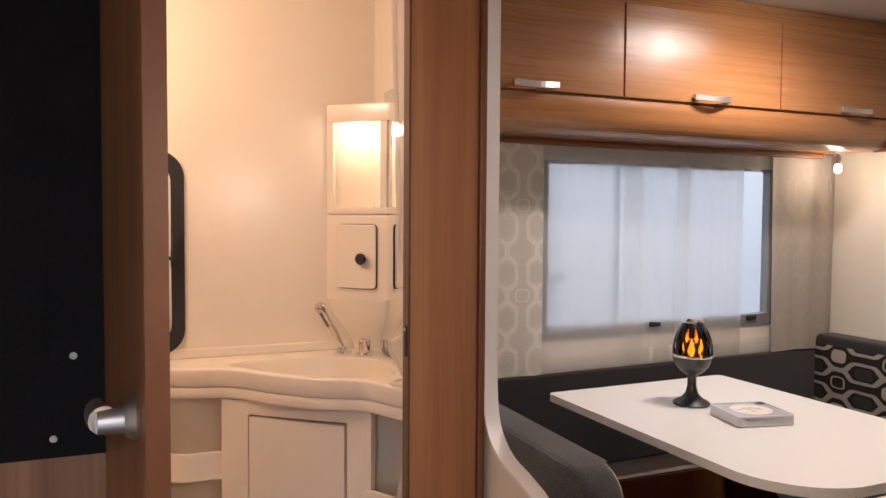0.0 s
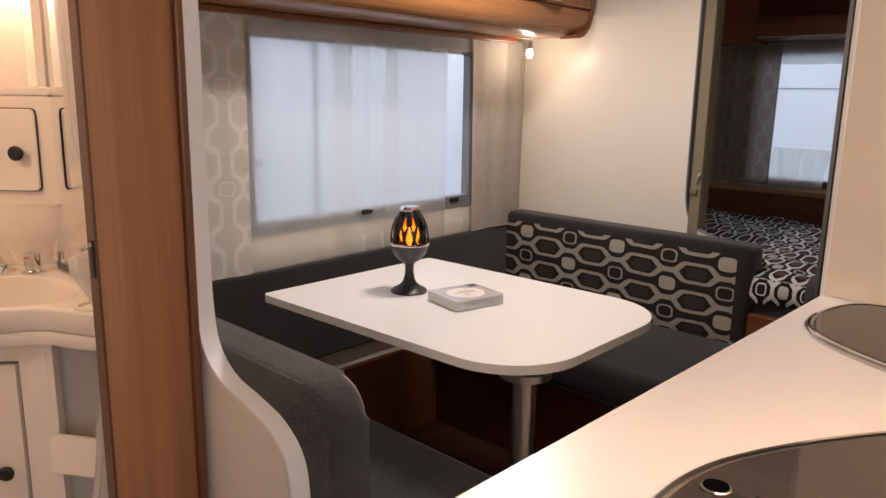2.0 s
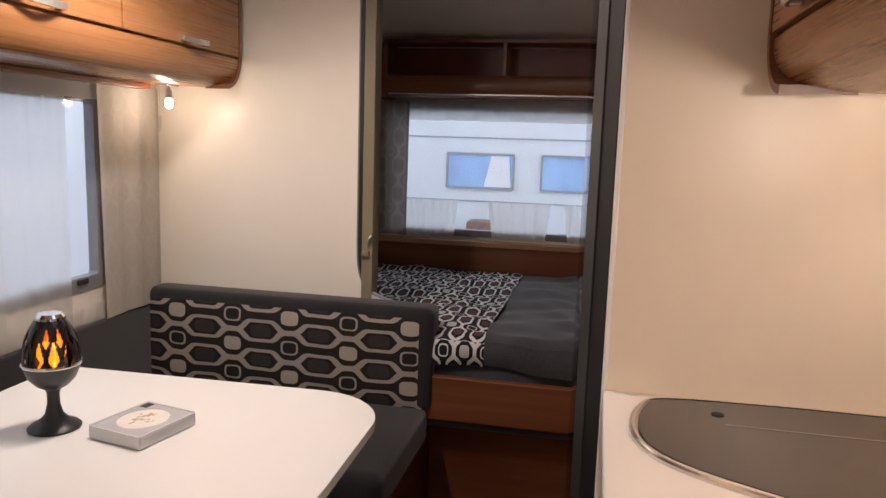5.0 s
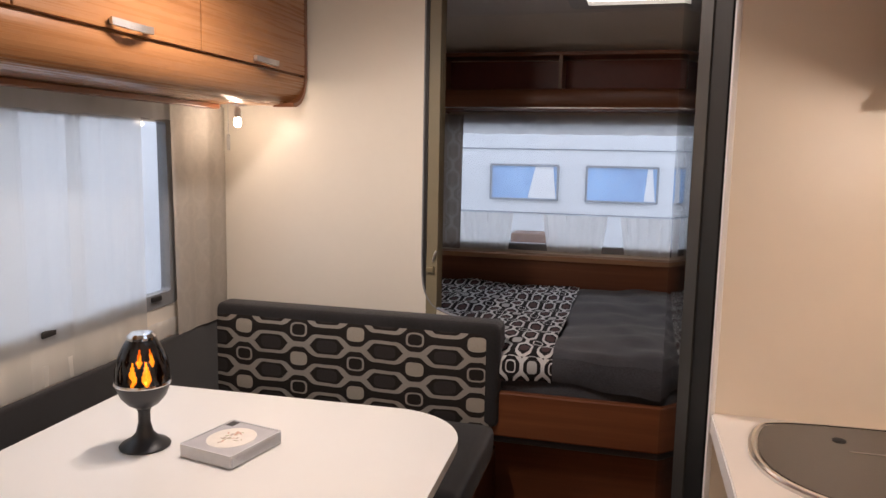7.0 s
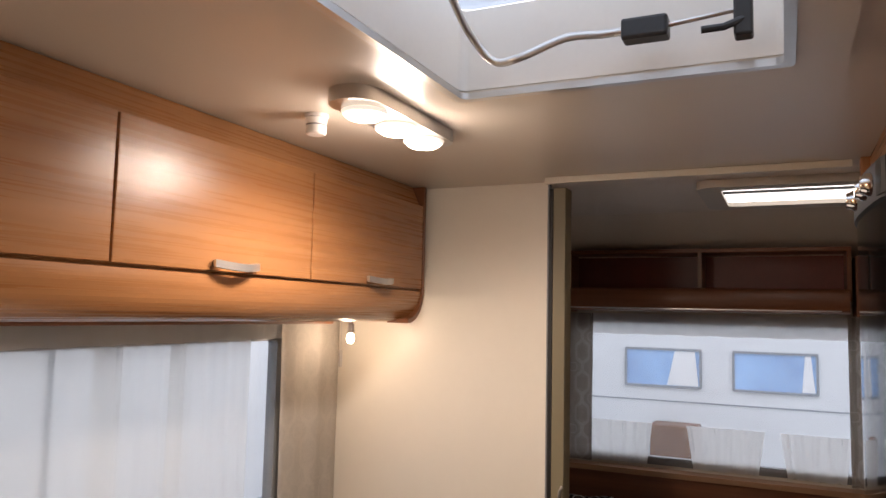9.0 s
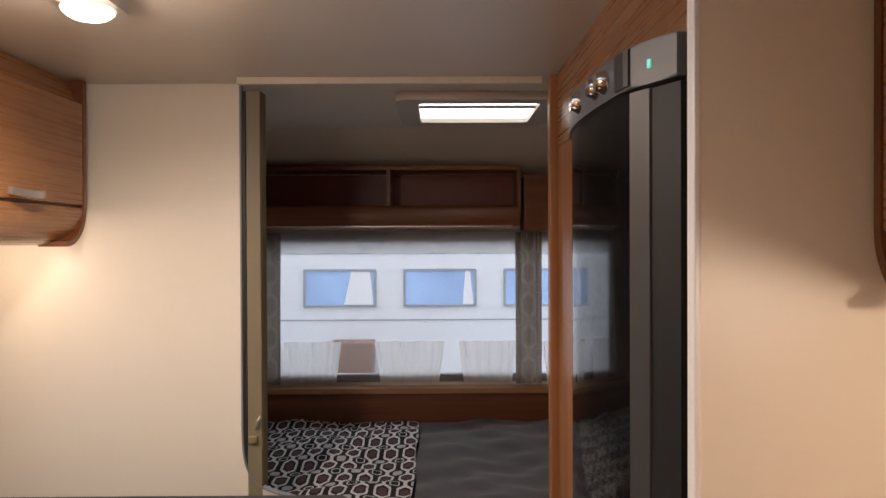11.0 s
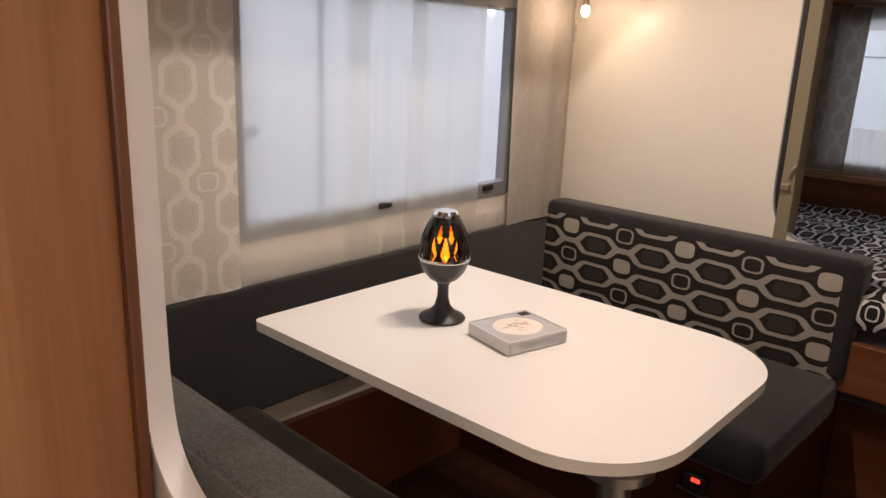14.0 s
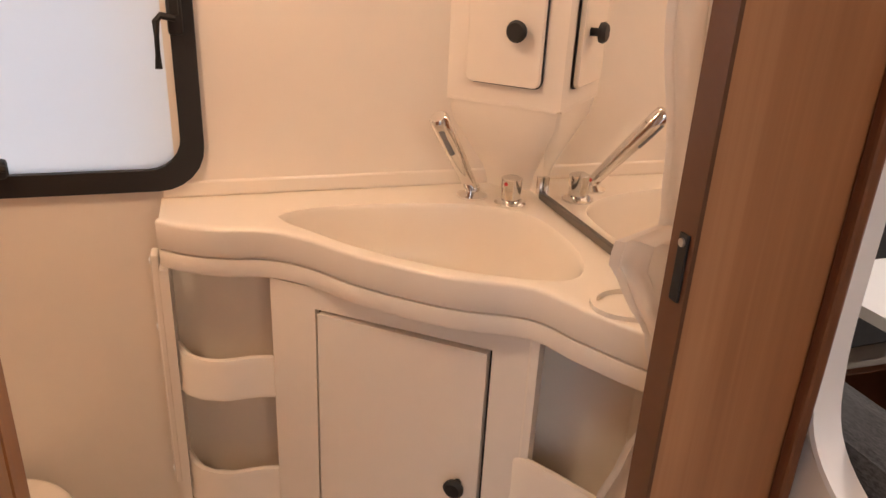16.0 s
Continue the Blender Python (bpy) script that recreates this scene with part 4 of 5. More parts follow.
part("cable", tube(spline([(1.13, -0.02, 0.953), (1.10, -0.06, 0.953), (1.075, -0.10, 0.953), (1.09, -0.135, 0.953), (1.12, -0.16, 0.954), (1.15, -0.185, 0.957)], 6), 0.0022, 6), plain("clear_cable", (0.62, 0.55, 0.47), 0.25), clip, "", True)
outlet = thing("wall_socket", (1.5385, -0.13, 1.06), "flush round cover on the beige kitchen panel", "socket")
part("cover", ring([(-0.155 + 0.028 * math.cos(a), 1.045 + 0.028 * math.sin(a)) for a in [2 * math.pi * i / 24 for i in range(24)]], [(-0.155 + 0.0265 * math.cos(a), 1.045 + 0.0265 * math.sin(a)) for a in [2 * math.pi * i / 24 for i in range(24)]], "x", 1.5375, 1.5402), M_BEIGE, outlet)

# overhead cabinet in the kitchen
kc = thing("overhead_cabinet", (1.1, 0.0, 1.43), "walnut-look overhead cabinet with flap doors above the kitchen", "cabinet")
profk = [(0.178, 1.948), (0.178, 1.512)] + spline([(0.190, 1.508), (0.190, 1.48), (0.177, 1.45), (0.145, 1.432), (0.09, 1.425)], 4) + [(-0.192, 1.427), (-0.192, 1.948)]
part("body", cabinet_sections(0.42, 1.532, profk, 1.43, 0.09, 1.425), M_WOOD_H, kc)
for x0, x1 in ((0.425, 0.975), (0.98, 1.524)):
    d = part("door", box(x0, x1, 0.179, 0.195, 1.516, 1.925, 0.002), M_WOOD_H, kc)
    pull_handle((x0 + x1) / 2 + 0.05, 0.195, 1.532, 0.142, d, 1)
bm = bmesh.new()
outer = [(1.537, 1.946), (1.537, 1.515)] + [(1.432 + 0.105 * math.cos(radians(a)), 1.517 - 0.094 * math.sin(radians(a))) for a in range(0, 91, 10)]
innr = [(1.524, 1.946), (1.524, 1.515)] + [(1.432 + 0.092 * math.cos(radians(a)), 1.517 - 0.082 * math.sin(radians(a))) for a in range(0, 91, 10)]
for k in range(len(outer) - 1):
    prism([outer[k], outer[k + 1], innr[k + 1], innr[k]], "y", 0.10, 0.197, bm=bm)
part("end_rim", bm, M_WOOD_EDGE, kc, "dark rounded end rim")
kc.location.y += 0.005
kc.location.z -= 0.006
# unseen fitting added for the assumed second spot
hanging_spot(0.68, 0.010, 1.4830, "kitchen_lamp", "small lit halogen spot under the kitchen cabinet")
hanging_spot(1.40, 0.025, 1.4830, "kitchen_lamp", "small lit halogen spot under the kitchen cabinet")

# fridge
fr = thing("fridge", (2.05, 0.1, 0.0), "tall gloss-black fridge with grey control strip beside the kitchen panel", "fridge")
part("body", box(1.566, 2.200, -0.19, 0.372, 0.0, 1.748, 0.004), M_BLACK, fr)


def fridge_front(x, out=0.0):
    """The bowed front: a chamfer beside the kitchen panel, fullest at its middle."""
    if x < 1.655:
        return 0.408 + out + (x - 1.575) * 0.49
    u = (x - 1.90) / (0.30 if x > 1.90 else 0.245)
    return 0.462 + out - (0.055 if x > 1.90 else 0.0148) * u * u


def fridge_bow(x0, x1, out, steps, back=0.373):
    """Plan outline of a slab that follows the bowed front from x0 to x1."""
    xs = [x0 + (x1 - x0) * k / steps for k in range(steps + 1)]
    return [(x0, back)] + [(x, fridge_front(x, out)) for x in xs] + [(x1, back)]


M_GREYP = plain("grey_plastic", (0.10, 0.105, 0.115), 0.4)
part("door", prism(fridge_bow(1.655, 2.19, 0.0, 28), "z", 0.10, 1.690), M_FRIDGE, fr, "bowed gloss-black door", True)
part("door_edge", prism(fridge_bow(1.622, 1.6545, 0.0, 3), "z", 0.10, 1.690), plain("grey_edge", (0.028, 0.027, 0.025), 0.42), fr, "satin grey door edge profile")
part("side_panel", prism(fridge_bow(1.578, 1.6215, -0.003, 3), "z", 0.10, 1.690), plain("matt_black_side", (0.008, 0.008, 0.008), 0.5, 60, 0.1, 0.0, 0.3), fr)
ctl = part("control_strip", prism(fridge_bow(1.575, 2.195, 0.004, 24), "z", 1.6945, 1.748, 0.004, 2), M_GREYP, fr, "grey plastic control strip")
part("facet", prism(fridge_bow(1.648, 1.690, 0.007, 4, 0.42), "z", 1.698, 1.7455), M_BLACK, ctl, "dark glossy facet")
for x in (1.735, 1.775, 1.885):
    part("knob", lathe([(0.017, 0), (0.017, 0.005), (0.013, 0.012), (0.012, 0.016)], (x, fridge_front(x, 0.003), 1.721), 18, None, Matrix.Rotation(radians(-90), 4, "X")), M_CHROME, ctl, "round chrome-ringed knob", True)
disp = box(-0.0035, 0.0035, -0.003, 0.0015, -0.0055, 0.0055, 0.001)
bmesh.ops.transform(disp, matrix=pose(1.616, fridge_front(1.616, 0.0045), 1.719, 0, 0, 26), verts=disp.verts)
part("display", disp, M_LED_GREEN, ctl, "small pale green display")
setting("wall_fridge_top", box(1.562, 2.70, 0.345, 0.370, 1.752, 1.949), M_WOOD_H, "walnut-look fascia above the fridge")
setting("wall_fridge_side", box(2.204, 2.671, 0.345, 0.369, 0.0, 1.750), M_WOOD_V, "walnut-look panel between the fridge and the bed")
setting("trim_post", box(2.672, 2.708, 0.352, 0.392, 0.0, 1.949, 0.004), M_WOOD_V, "narrow walnut-look post beside the bed")
bm = box(2.70, 2.722, 0.407, 1.235, 1.930, 1.9495, 0.002)
setting("trim_track", bm, plain("cream_track", (0.66, 0.62, 0.52), 0.4), "cream ceiling track of the folding door")
setting("wall_bed_side", box(2.672, 2.70, -0.194, 0.364, 0, 1.949), M_WOOD_V, "walnut-look panel behind the fridge")

# folding door pushed aside
fold = thing("folding_door", (2.75, 1.20, 0.3), "olive pleated folding door pushed together against the partition", "door")
for k in range(6):
    x = 2.782 + 0.010 * k
    part("pleat", prism([(x, 1.172 + 0.004 * (k % 2)), (x + 0.004, 1.170), (x + 0.008, 1.176), (x + 0.008, 1.214), (x, 1.214)], "z", 0.30, 1.93), M_OLIVE, fold)
part("lead_rail", box(2.774, 2.781, 1.172, 1.212, 0.30, 1.93, 0.002), M_OLIVE, fold)
# near-black strip put where the shadow behind the pleats falls
part("shadow_profile", box(2.778, 2.84, 1.215, 1.231, 0.80, 1.93), M_RUBBER, fold, "dark strip standing in for the shadow beside the pleats")
part("latch", box(2.762, 2.7745, 1.182, 1.210, 0.934, 0.957, 0.004), plain("olive_metal", (0.25, 0.21, 0.13), 0.3, 60, 0.1, 0, 0.5, 0.5), fold, "small metal latch hook")
part("latch_hook", tube([(2.768, 1.186, 0.975), (2.762, 1.180, 1.00), (2.766, 1.174, 1.012)], 0.004, 8), M_NICKEL, fold)
fold.location.x += 0.012
fold.location.y += 0.020

# ---- bed ----
bed = thing("bed", (3.4, 1.0, 0.0), "double bed on a walnut-look base across the front", "bed")
# panel set back on purpose so the rail above throws shade over it
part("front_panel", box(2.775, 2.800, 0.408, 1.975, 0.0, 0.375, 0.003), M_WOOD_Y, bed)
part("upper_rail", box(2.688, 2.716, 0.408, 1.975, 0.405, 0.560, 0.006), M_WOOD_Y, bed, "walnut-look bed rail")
part("mattress", box(2.72, 4.00, -0.18, 2.03, 0.36, 0.665, 0.04, 4), M_BEDGREY, bed, "", True)


def bed_sheet(name, y0, y1, mat, mat_drop, label, seed):
    rnd = random.Random(seed)
    ph = [rnd.uniform(0, 6) for _ in range(6)]
    cover = thing(name, (3.3, (y0 + y1) / 2, 0.67), label, "bedspread", "bed covers")

    def wave(x, y):
        return 0.006 * math.sin(9 * x + 5 * y + ph[0]) + 0.005 * math.sin(17 * y - 6 * x + ph[1]) + 0.004 * math.sin(31 * x + 11 * y + ph[2]) + 0.0028 * math.sin(47 * x - 21 * y + ph[3]) * math.sin(7 * y + ph[4]) + 0.0025 * math.sin(38 * y + 24 * x + ph[5])

    ny = 30
    grid = []
    for i in range(37):
        x = 2.70 + 1.29 * i / 36
        grid.append([(x, y0 + (y1 - y0) * j / ny + 0.004 * math.sin(12 * x + ph[3]), 0.704 + wave(x, y0 + (y1 - y0) * j / ny) - 0.02 * max(0, 1 - (x - 2.70) / 0.05) ** 2) for j in range(ny + 1)])
    part("spread", cloth(grid), mat, cover, "", True)
    grid = []
    for i in range(9):
        t = i / 8
        row = []
        for j in range(ny + 1):
            y = y0 + (y1 - y0) * j / ny
            row.append((2.70 - 0.012 * math.sin(math.pi * t) + 0.008 * math.sin(14 * y + ph[4]) * t, y + 0.004 * math.sin(12 * 2.7 + ph[3]), 0.684 + wave(2.70, y) - (0.088 + 0.008 * math.sin(6 * y + ph[5])) * t))
        grid.append(row)
    part("drop", cloth(grid), mat_drop, cover, "", True)
    return cover


bed_sheet("bedspread", 0.775, 2.00, M_CHAIN_BED, M_CHAIN_DROP, "chain-print bedspread in black and white on the bed", 3)
bed_sheet("bedspread", 0.05, 0.770, M_BEDGREY, M_BEDGREY, "plain dark grey rumpled bedspread on the bed", 5)
pl = thing("bolster", (2.745, 0.25, 0.30), "upright chain-print cushion beside the bed", "cushion")
part("pad", box(2.73, 2.80, 0.06, 0.33, 0.45, 0.80, 0.03, 3), M_CHAIN, pl, "", True)
ledge = thing("window_ledge", (4.0, 0.9, 0.7), "walnut-look ledge and rail below the front window", "ledge")
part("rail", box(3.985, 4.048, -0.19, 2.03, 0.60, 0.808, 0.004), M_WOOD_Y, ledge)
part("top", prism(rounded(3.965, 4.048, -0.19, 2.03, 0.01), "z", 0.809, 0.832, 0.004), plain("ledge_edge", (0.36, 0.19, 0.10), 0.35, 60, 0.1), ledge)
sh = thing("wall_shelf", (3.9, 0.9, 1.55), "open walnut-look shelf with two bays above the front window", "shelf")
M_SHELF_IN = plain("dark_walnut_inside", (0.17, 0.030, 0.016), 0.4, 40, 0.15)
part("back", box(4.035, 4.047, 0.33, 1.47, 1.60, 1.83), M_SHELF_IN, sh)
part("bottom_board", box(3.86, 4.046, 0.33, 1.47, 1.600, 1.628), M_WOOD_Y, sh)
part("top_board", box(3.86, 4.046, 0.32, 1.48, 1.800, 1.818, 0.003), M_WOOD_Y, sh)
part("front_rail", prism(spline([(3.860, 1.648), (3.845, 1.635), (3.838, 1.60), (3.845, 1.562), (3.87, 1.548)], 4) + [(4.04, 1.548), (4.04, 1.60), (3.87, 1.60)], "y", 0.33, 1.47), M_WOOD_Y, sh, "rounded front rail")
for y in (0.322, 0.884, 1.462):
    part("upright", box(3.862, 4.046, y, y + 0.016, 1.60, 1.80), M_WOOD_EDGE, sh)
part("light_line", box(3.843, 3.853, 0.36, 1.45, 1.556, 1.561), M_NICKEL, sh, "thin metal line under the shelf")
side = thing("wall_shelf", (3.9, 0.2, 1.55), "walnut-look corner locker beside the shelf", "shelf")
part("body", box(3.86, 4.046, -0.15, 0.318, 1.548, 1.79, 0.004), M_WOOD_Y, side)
copy_thing(side, pose(3.9, 0.2 + 1.63, 1.55))
sh.location.y += 0.010
sh.location.z += 0.010
ledge.location.z += 0.018
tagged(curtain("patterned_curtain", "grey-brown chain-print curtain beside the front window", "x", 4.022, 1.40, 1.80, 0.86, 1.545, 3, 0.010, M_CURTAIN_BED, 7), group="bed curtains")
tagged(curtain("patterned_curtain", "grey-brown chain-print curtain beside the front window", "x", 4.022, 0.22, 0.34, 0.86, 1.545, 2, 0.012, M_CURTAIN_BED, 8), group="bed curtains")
curtain("sheer_valance", "short sheer valance over the front window", "x", 4.030, 0.05, 1.45, 1.45, 1.545, 8, 0.006, M_SHEER_DENSE, 9)
for y0, y1, sd in ((1.13, 1.43, 10), (0.66, 0.98, 11), (0.33, 0.60, 12), (0.06, 0.22, 13)):
    tagged(curtain("sheer_curtain", "low white sheer in front of the front window", "x", 4.036, y0, y1, 0.865, 1.05, 4, 0.006, M_SHEER_DENSE, sd, 0.05), group="bed sheers")

tagged(curtain("sheer_curtain", "thin white sheer across the whole front window", "x", 4.041, 0.06, 1.45, 0.865, 1.54, 14, 0.003, M_SHEER_THIN, 21), group="bed sheers")
# roof vent above the bed
vent = thing("roof_vent", (3.17, 0.56, 1.955), "cream roof vent with pleated daylight blind above the bed", "vent")
part("frame", ring(rounded(2.92, 3.42, 0.30, 0.82, 0.05), rounded(2.99, 3.35, 0.37, 0.75, 0.02), "z", 1.930, 1.9545), plain("cream_vent", (0.55, 0.51, 0.45), 0.4), vent)
part("blind", box(2.985, 3.355, 0.365, 0.755, 1.945, 1.949), M_VENT, vent, "white blind with a glow of its own in place of daylight")
part("blind_bar", box(3.10, 3.115, 0.37, 0.75, 1.938, 1.945), M_BLACK, vent)

# roof hatch above the dinette
hatch = thing("roof_hatch", (1.55, 0.84, 1.95), "cream roof hatch with clear dome and metal crank", "hatch")
M_HATCH = plain("hatch_plastic", (0.74, 0.71, 0.66), 0.35, 80, 0.03)
part("surround", ring(rounded(1.15, 1.95, 0.44, 1.24, 0.08, 8), rounded(1.24, 1.86, 0.53, 1.15, 0.012, 8), "z", 1.932, 1.9495), M_CEIL, hatch, "", True)
part("well", ring(rounded(1.230, 1.870, 0.520, 1.160, 0.02), rounded(1.242, 1.858, 0.532, 1.148, 0.02), "z", 1.945, 2.10), M_HATCH, hatch)
part("lip", ring(rounded(1.232, 1.868, 0.522, 1.158, 0.016), rounded(1.250, 1.850, 0.540, 1.140, 0.016), "z", 1.926, 1.938), M_STEEL, hatch, "grey metal edge strip")
dome = part("dome", prism(rounded(1.235, 1.865, 0.525, 1.155, 0.03), "z", 2.105, 2.112), M_ACRYL, hatch, "clear acrylic dome")
dome.visible_shadow = False
part("dome_rib", ring(rounded(1.34, 1.76, 0.63, 1.05, 0.04), rounded(1.36, 1.74, 0.65, 1.03, 0.04), "z", 2.095, 2.104), M_HATCH, hatch)
part("crank", tube(spline([(1.45, 1.02, 2.03), (1.60, 1.05, 2.01), (1.70, 1.06, 1.99), (1.74, 1.03, 1.955), (1.74, 0.98, 1.955), (1.76, 0.90, 1.985), (1.78, 0.84, 1.99), (1.78, 0.78, 1.99)], 6), 0.007, 10), M_STEEL, hatch, "bent metal crank rod", True)
part("gear_box", box(1.76, 1.80, 0.72, 0.80, 1.97, 2.005, 0.005), M_BLACK, hatch)
part("clamp", box(1.765, 1.80, 0.585, 0.615, 1.955, 2.03, 0.004), M_BLACK, hatch)
part("clamp_lever", tube([(1.77, 0.60, 1.98), (1.76, 0.63, 1.968), (1.755, 0.665, 1.966)], 0.006, 8), M_BLACK, hatch)
part("slide_rod", tube([(1.78, 0.60, 2.0), (1.78, 0.72, 1.99)], 0.004, 8), M_STEEL, hatch)

hatch.location.x, hatch.location.y = 1.5155, 0.84
hatch.scale = (0.91, 0.91, 1.0)

# ceiling light
cl = thing("ceiling_light", (1.90, 1.315, 1.95), "long oval metal ceiling light with three lit bulbs", "lamp")
part("plate", prism(rounded(1.685, 2.115, 1.262, 1.368, 0.052, 10), "z", 1.922, 1.9495, 0.004), M_STEEL, cl, "", True)
for x in (1.77, 1.90, 2.03):
    g = part("reflector", lathe([(0.040, 1.921), (0.047, 1.918), (0.044, 1.912), (0.030, 1.910)], (x, 1.315, 0), 20), M_LIT_RIM, cl, "", True)
    b = part("bulb", lathe([(0.012, 1.900), (0.030, 1.903), (0.038, 1.908), (0.034, 1.913)], (x, 1.315, 0), 20), M_BULB, cl, "lit frosted bulb", True)
    b.visible_shadow = False
al = thing("ceiling_sensor", (1.850, 1.485, 1.95), "small white plastic sensor on the ceiling", "sensor")
part("base", lathe([(0.026, 1.942), (0.026, 1.9495)], (1.850, 1.485, 0), 20), M_WHITE, al)
part("cap", lathe([(0.019, 1.905), (0.022, 1.908), (0.022, 1.930), (0.024, 1.941)], (1.850, 1.485, 0), 20), M_WHITE, al, "", True)
part("slot", lathe([(0.0225, 1.924), (0.0225, 1.927)], (1.850, 1.485, 0), 20), M_GREYFRAME, al)

# ---- washroom ----
van = thing("vanity", (0.5, 1.8, 0.0), "cream moulded corner vanity with basin, door and open shelves", "vanity")
front = spline([(0.172, 1.915), (0.215, 1.880), (0.265, 1.856), (0.328, 1.840), (0.388, 1.792), (0.455, 1.706), (0.555, 1.616), (0.652, 1.560), (0.692, 1.485), (0.738, 1.405), (0.78, 1.355), (0.811, 1.335)], 6)
outline = front + [(0.811, 2.026), (0.172, 2.026)]
# basin bowl cut as a ring of levels
cx, cy = 0.595, 1.79
bowl = spline([(0.350, 1.893), (0.396, 1.809), (0.462, 1.722), (0.559, 1.633), (0.652, 1.578), (0.712, 1.566), (0.752, 1.615), (0.768, 1.71), (0.752, 1.83), (0.67, 1.897), (0.54, 1.925), (0.42, 1.926)], 5, True)
kk = 66


def resample(poly, count):
    P = [Vector(p) for p in poly] + [Vector(poly[0])]
    run = [0.0]
    for a, b in zip(P, P[1:]):
        run.append(run[-1] + (b - a).length)
    out = []
    i = 0
    for s in range(count):
        d = run[-1] * s / count
        while run[i + 1] < d:
            i += 1
        f = (d - run[i]) / max(1e-9, run[i + 1] - run[i])
        out.append(P[i].lerp(P[i + 1], f))
    return out


bm = bmesh.new()
lev = []
inn = resample(bowl, kk)
cen = sum(inn, Vector((0, 0))) / kk
for f, z in ((1.0, 0.822), (0.992, 0.820), (0.982, 0.813), (0.965, 0.795), (0.92, 0.755), (0.83, 0.71), (0.66, 0.682), (0.40, 0.668), (0.15, 0.664)):
    lev.append([bm.verts.new((cen.x + (p.x - cen.x) * f, cen.y + (p.y - cen.y) * f, z)) for p in inn])
for a, b in zip(lev, lev[1:]):
    for i in range(kk):
        bm.faces.new((a[i], a[(i + 1) % kk], b[(i + 1) % kk], b[i]))
bm.faces.new(lev[-1])
part("basin", bm, M_SANITARY, van, "moulded basin bowl", True)
# deck with a hole for the bowl
bm = bmesh.new()
fo = [bm.verts.new((x, y, 0.822)) for x, y in outline]
fi = [bm.verts.new((p.x, p.y, 0.822)) for p in inn]
eds = [bm.edges.new((fo[i], fo[(i + 1) % len(fo)])) for i in range(len(fo))] + [bm.edges.new((fi[i], fi[(i + 1) % kk])) for i in range(kk)]
bmesh.ops.triangle_fill(bm, edges=eds, use_beauty=True)
bad = [f for f in bm.faces if all(v in fi for v in f.verts)]
bmesh.ops.delete(bm, geom=bad, context="FACES_ONLY")
part("deck", bm, M_SANITARY, van)
# apron: rounded nose and lower lip along the front
bm = bmesh.new()
rows = []
for i, p in enumerate(front):
    a, b = Vector(front[max(i - 1, 0)]), Vector(front[min(i + 1, len(front) - 1)])
    t = (b - a).normalized()
    o = Vector((t.y, -t.x))
    if o.dot(Vector((-0.5, -0.8))) < 0:
        o = -o
    q = Vector(p)
    rows.append([bm.verts.new((*(q + o * d), z)) for d, z in ((-0.012, 0.8222), (0.004, 0.8225), (0.007, 0.8212), (0.0085, 0.819), (0.0088, 0.816), (0.0085, 0.776), (0.0075, 0.7745), (0.0005, 0.774), (0.0005, 0.7705), (0.0055, 0.7698), (0.0062, 0.768), (0.006, 0.745), (0.004, 0.7405), (-0.014, 0.739))])
for a, b in zip(rows, rows[1:]):
    for i in range(len(a) - 1):
        bm.faces.new((a[i], a[i + 1], b[i + 1], b[i]))
part("apron", bm, M_SANITARY, van, "", True)
part("backsplash", box(0.172, 0.811, 2.012, 2.027, 0.822, 0.852, 0.005, 3), M_SANITARY, van)


def front_run(p, q, z0, z1, d0, d1, bm=None):
    """An upright slab over the straight line from p to q, pushed back by d0 to d1."""
    P, Q = Vector(p), Vector(q)
    t = (Q - P).normalized()
    o = Vector((-t.y, t.x))
    return prism([tuple(P + o * d0), tuple(Q + o * d0), tuple(Q + o * d1), tuple(P + o * d1)], "z", z0, z1, bm=bm)


A, B, C, D = (0.178, 1.902), (0.330, 1.842), (0.670, 1.560), (0.775, 1.375)
part("side_wall", box(0.164, 0.178, 1.905, 2.026, 0.02, 0.736), M_SANITARY, van)
part("plinth", prism([A, B, C, D, (0.811, 1.350), (0.811, 2.02), (0.179, 2.02)], "z", -0.086, 0.05), M_SANITARY, van)
# left column and centre panel frame
part("left_stile", front_run((0.330, 1.842), (0.392, 1.790), 0.05, 0.737, 0.0, 0.03), M_SANITARY, van)
part("right_stile", front_run((0.618, 1.604), (0.670, 1.560), 0.05, 0.737, 0.0, 0.03), M_SANITARY, van)
part("top_stile", front_run((0.392, 1.790), (0.618, 1.604), 0.700, 0.737, 0.0, 0.03), M_SANITARY, van)
part("niche_back", front_run((0.178, 1.985), (0.392, 1.90), 0.05, 0.737, 0.0, 0.01), M_NICHE, van)
part("niche_side", front_run((0.334, 1.846), (0.392, 1.905), 0.05, 0.737, 0.0, 0.006), M_NICHE, van)
part("niche_back_lower", front_run((0.690, 1.640), (0.811, 1.52), 0.05, 0.737, 0.0, 0.01), M_NICHE, van)
part("niche_side_lower", front_run((0.664, 1.566), (0.70, 1.640), 0.05, 0.737, 0.0, 0.006), M_NICHE, van)


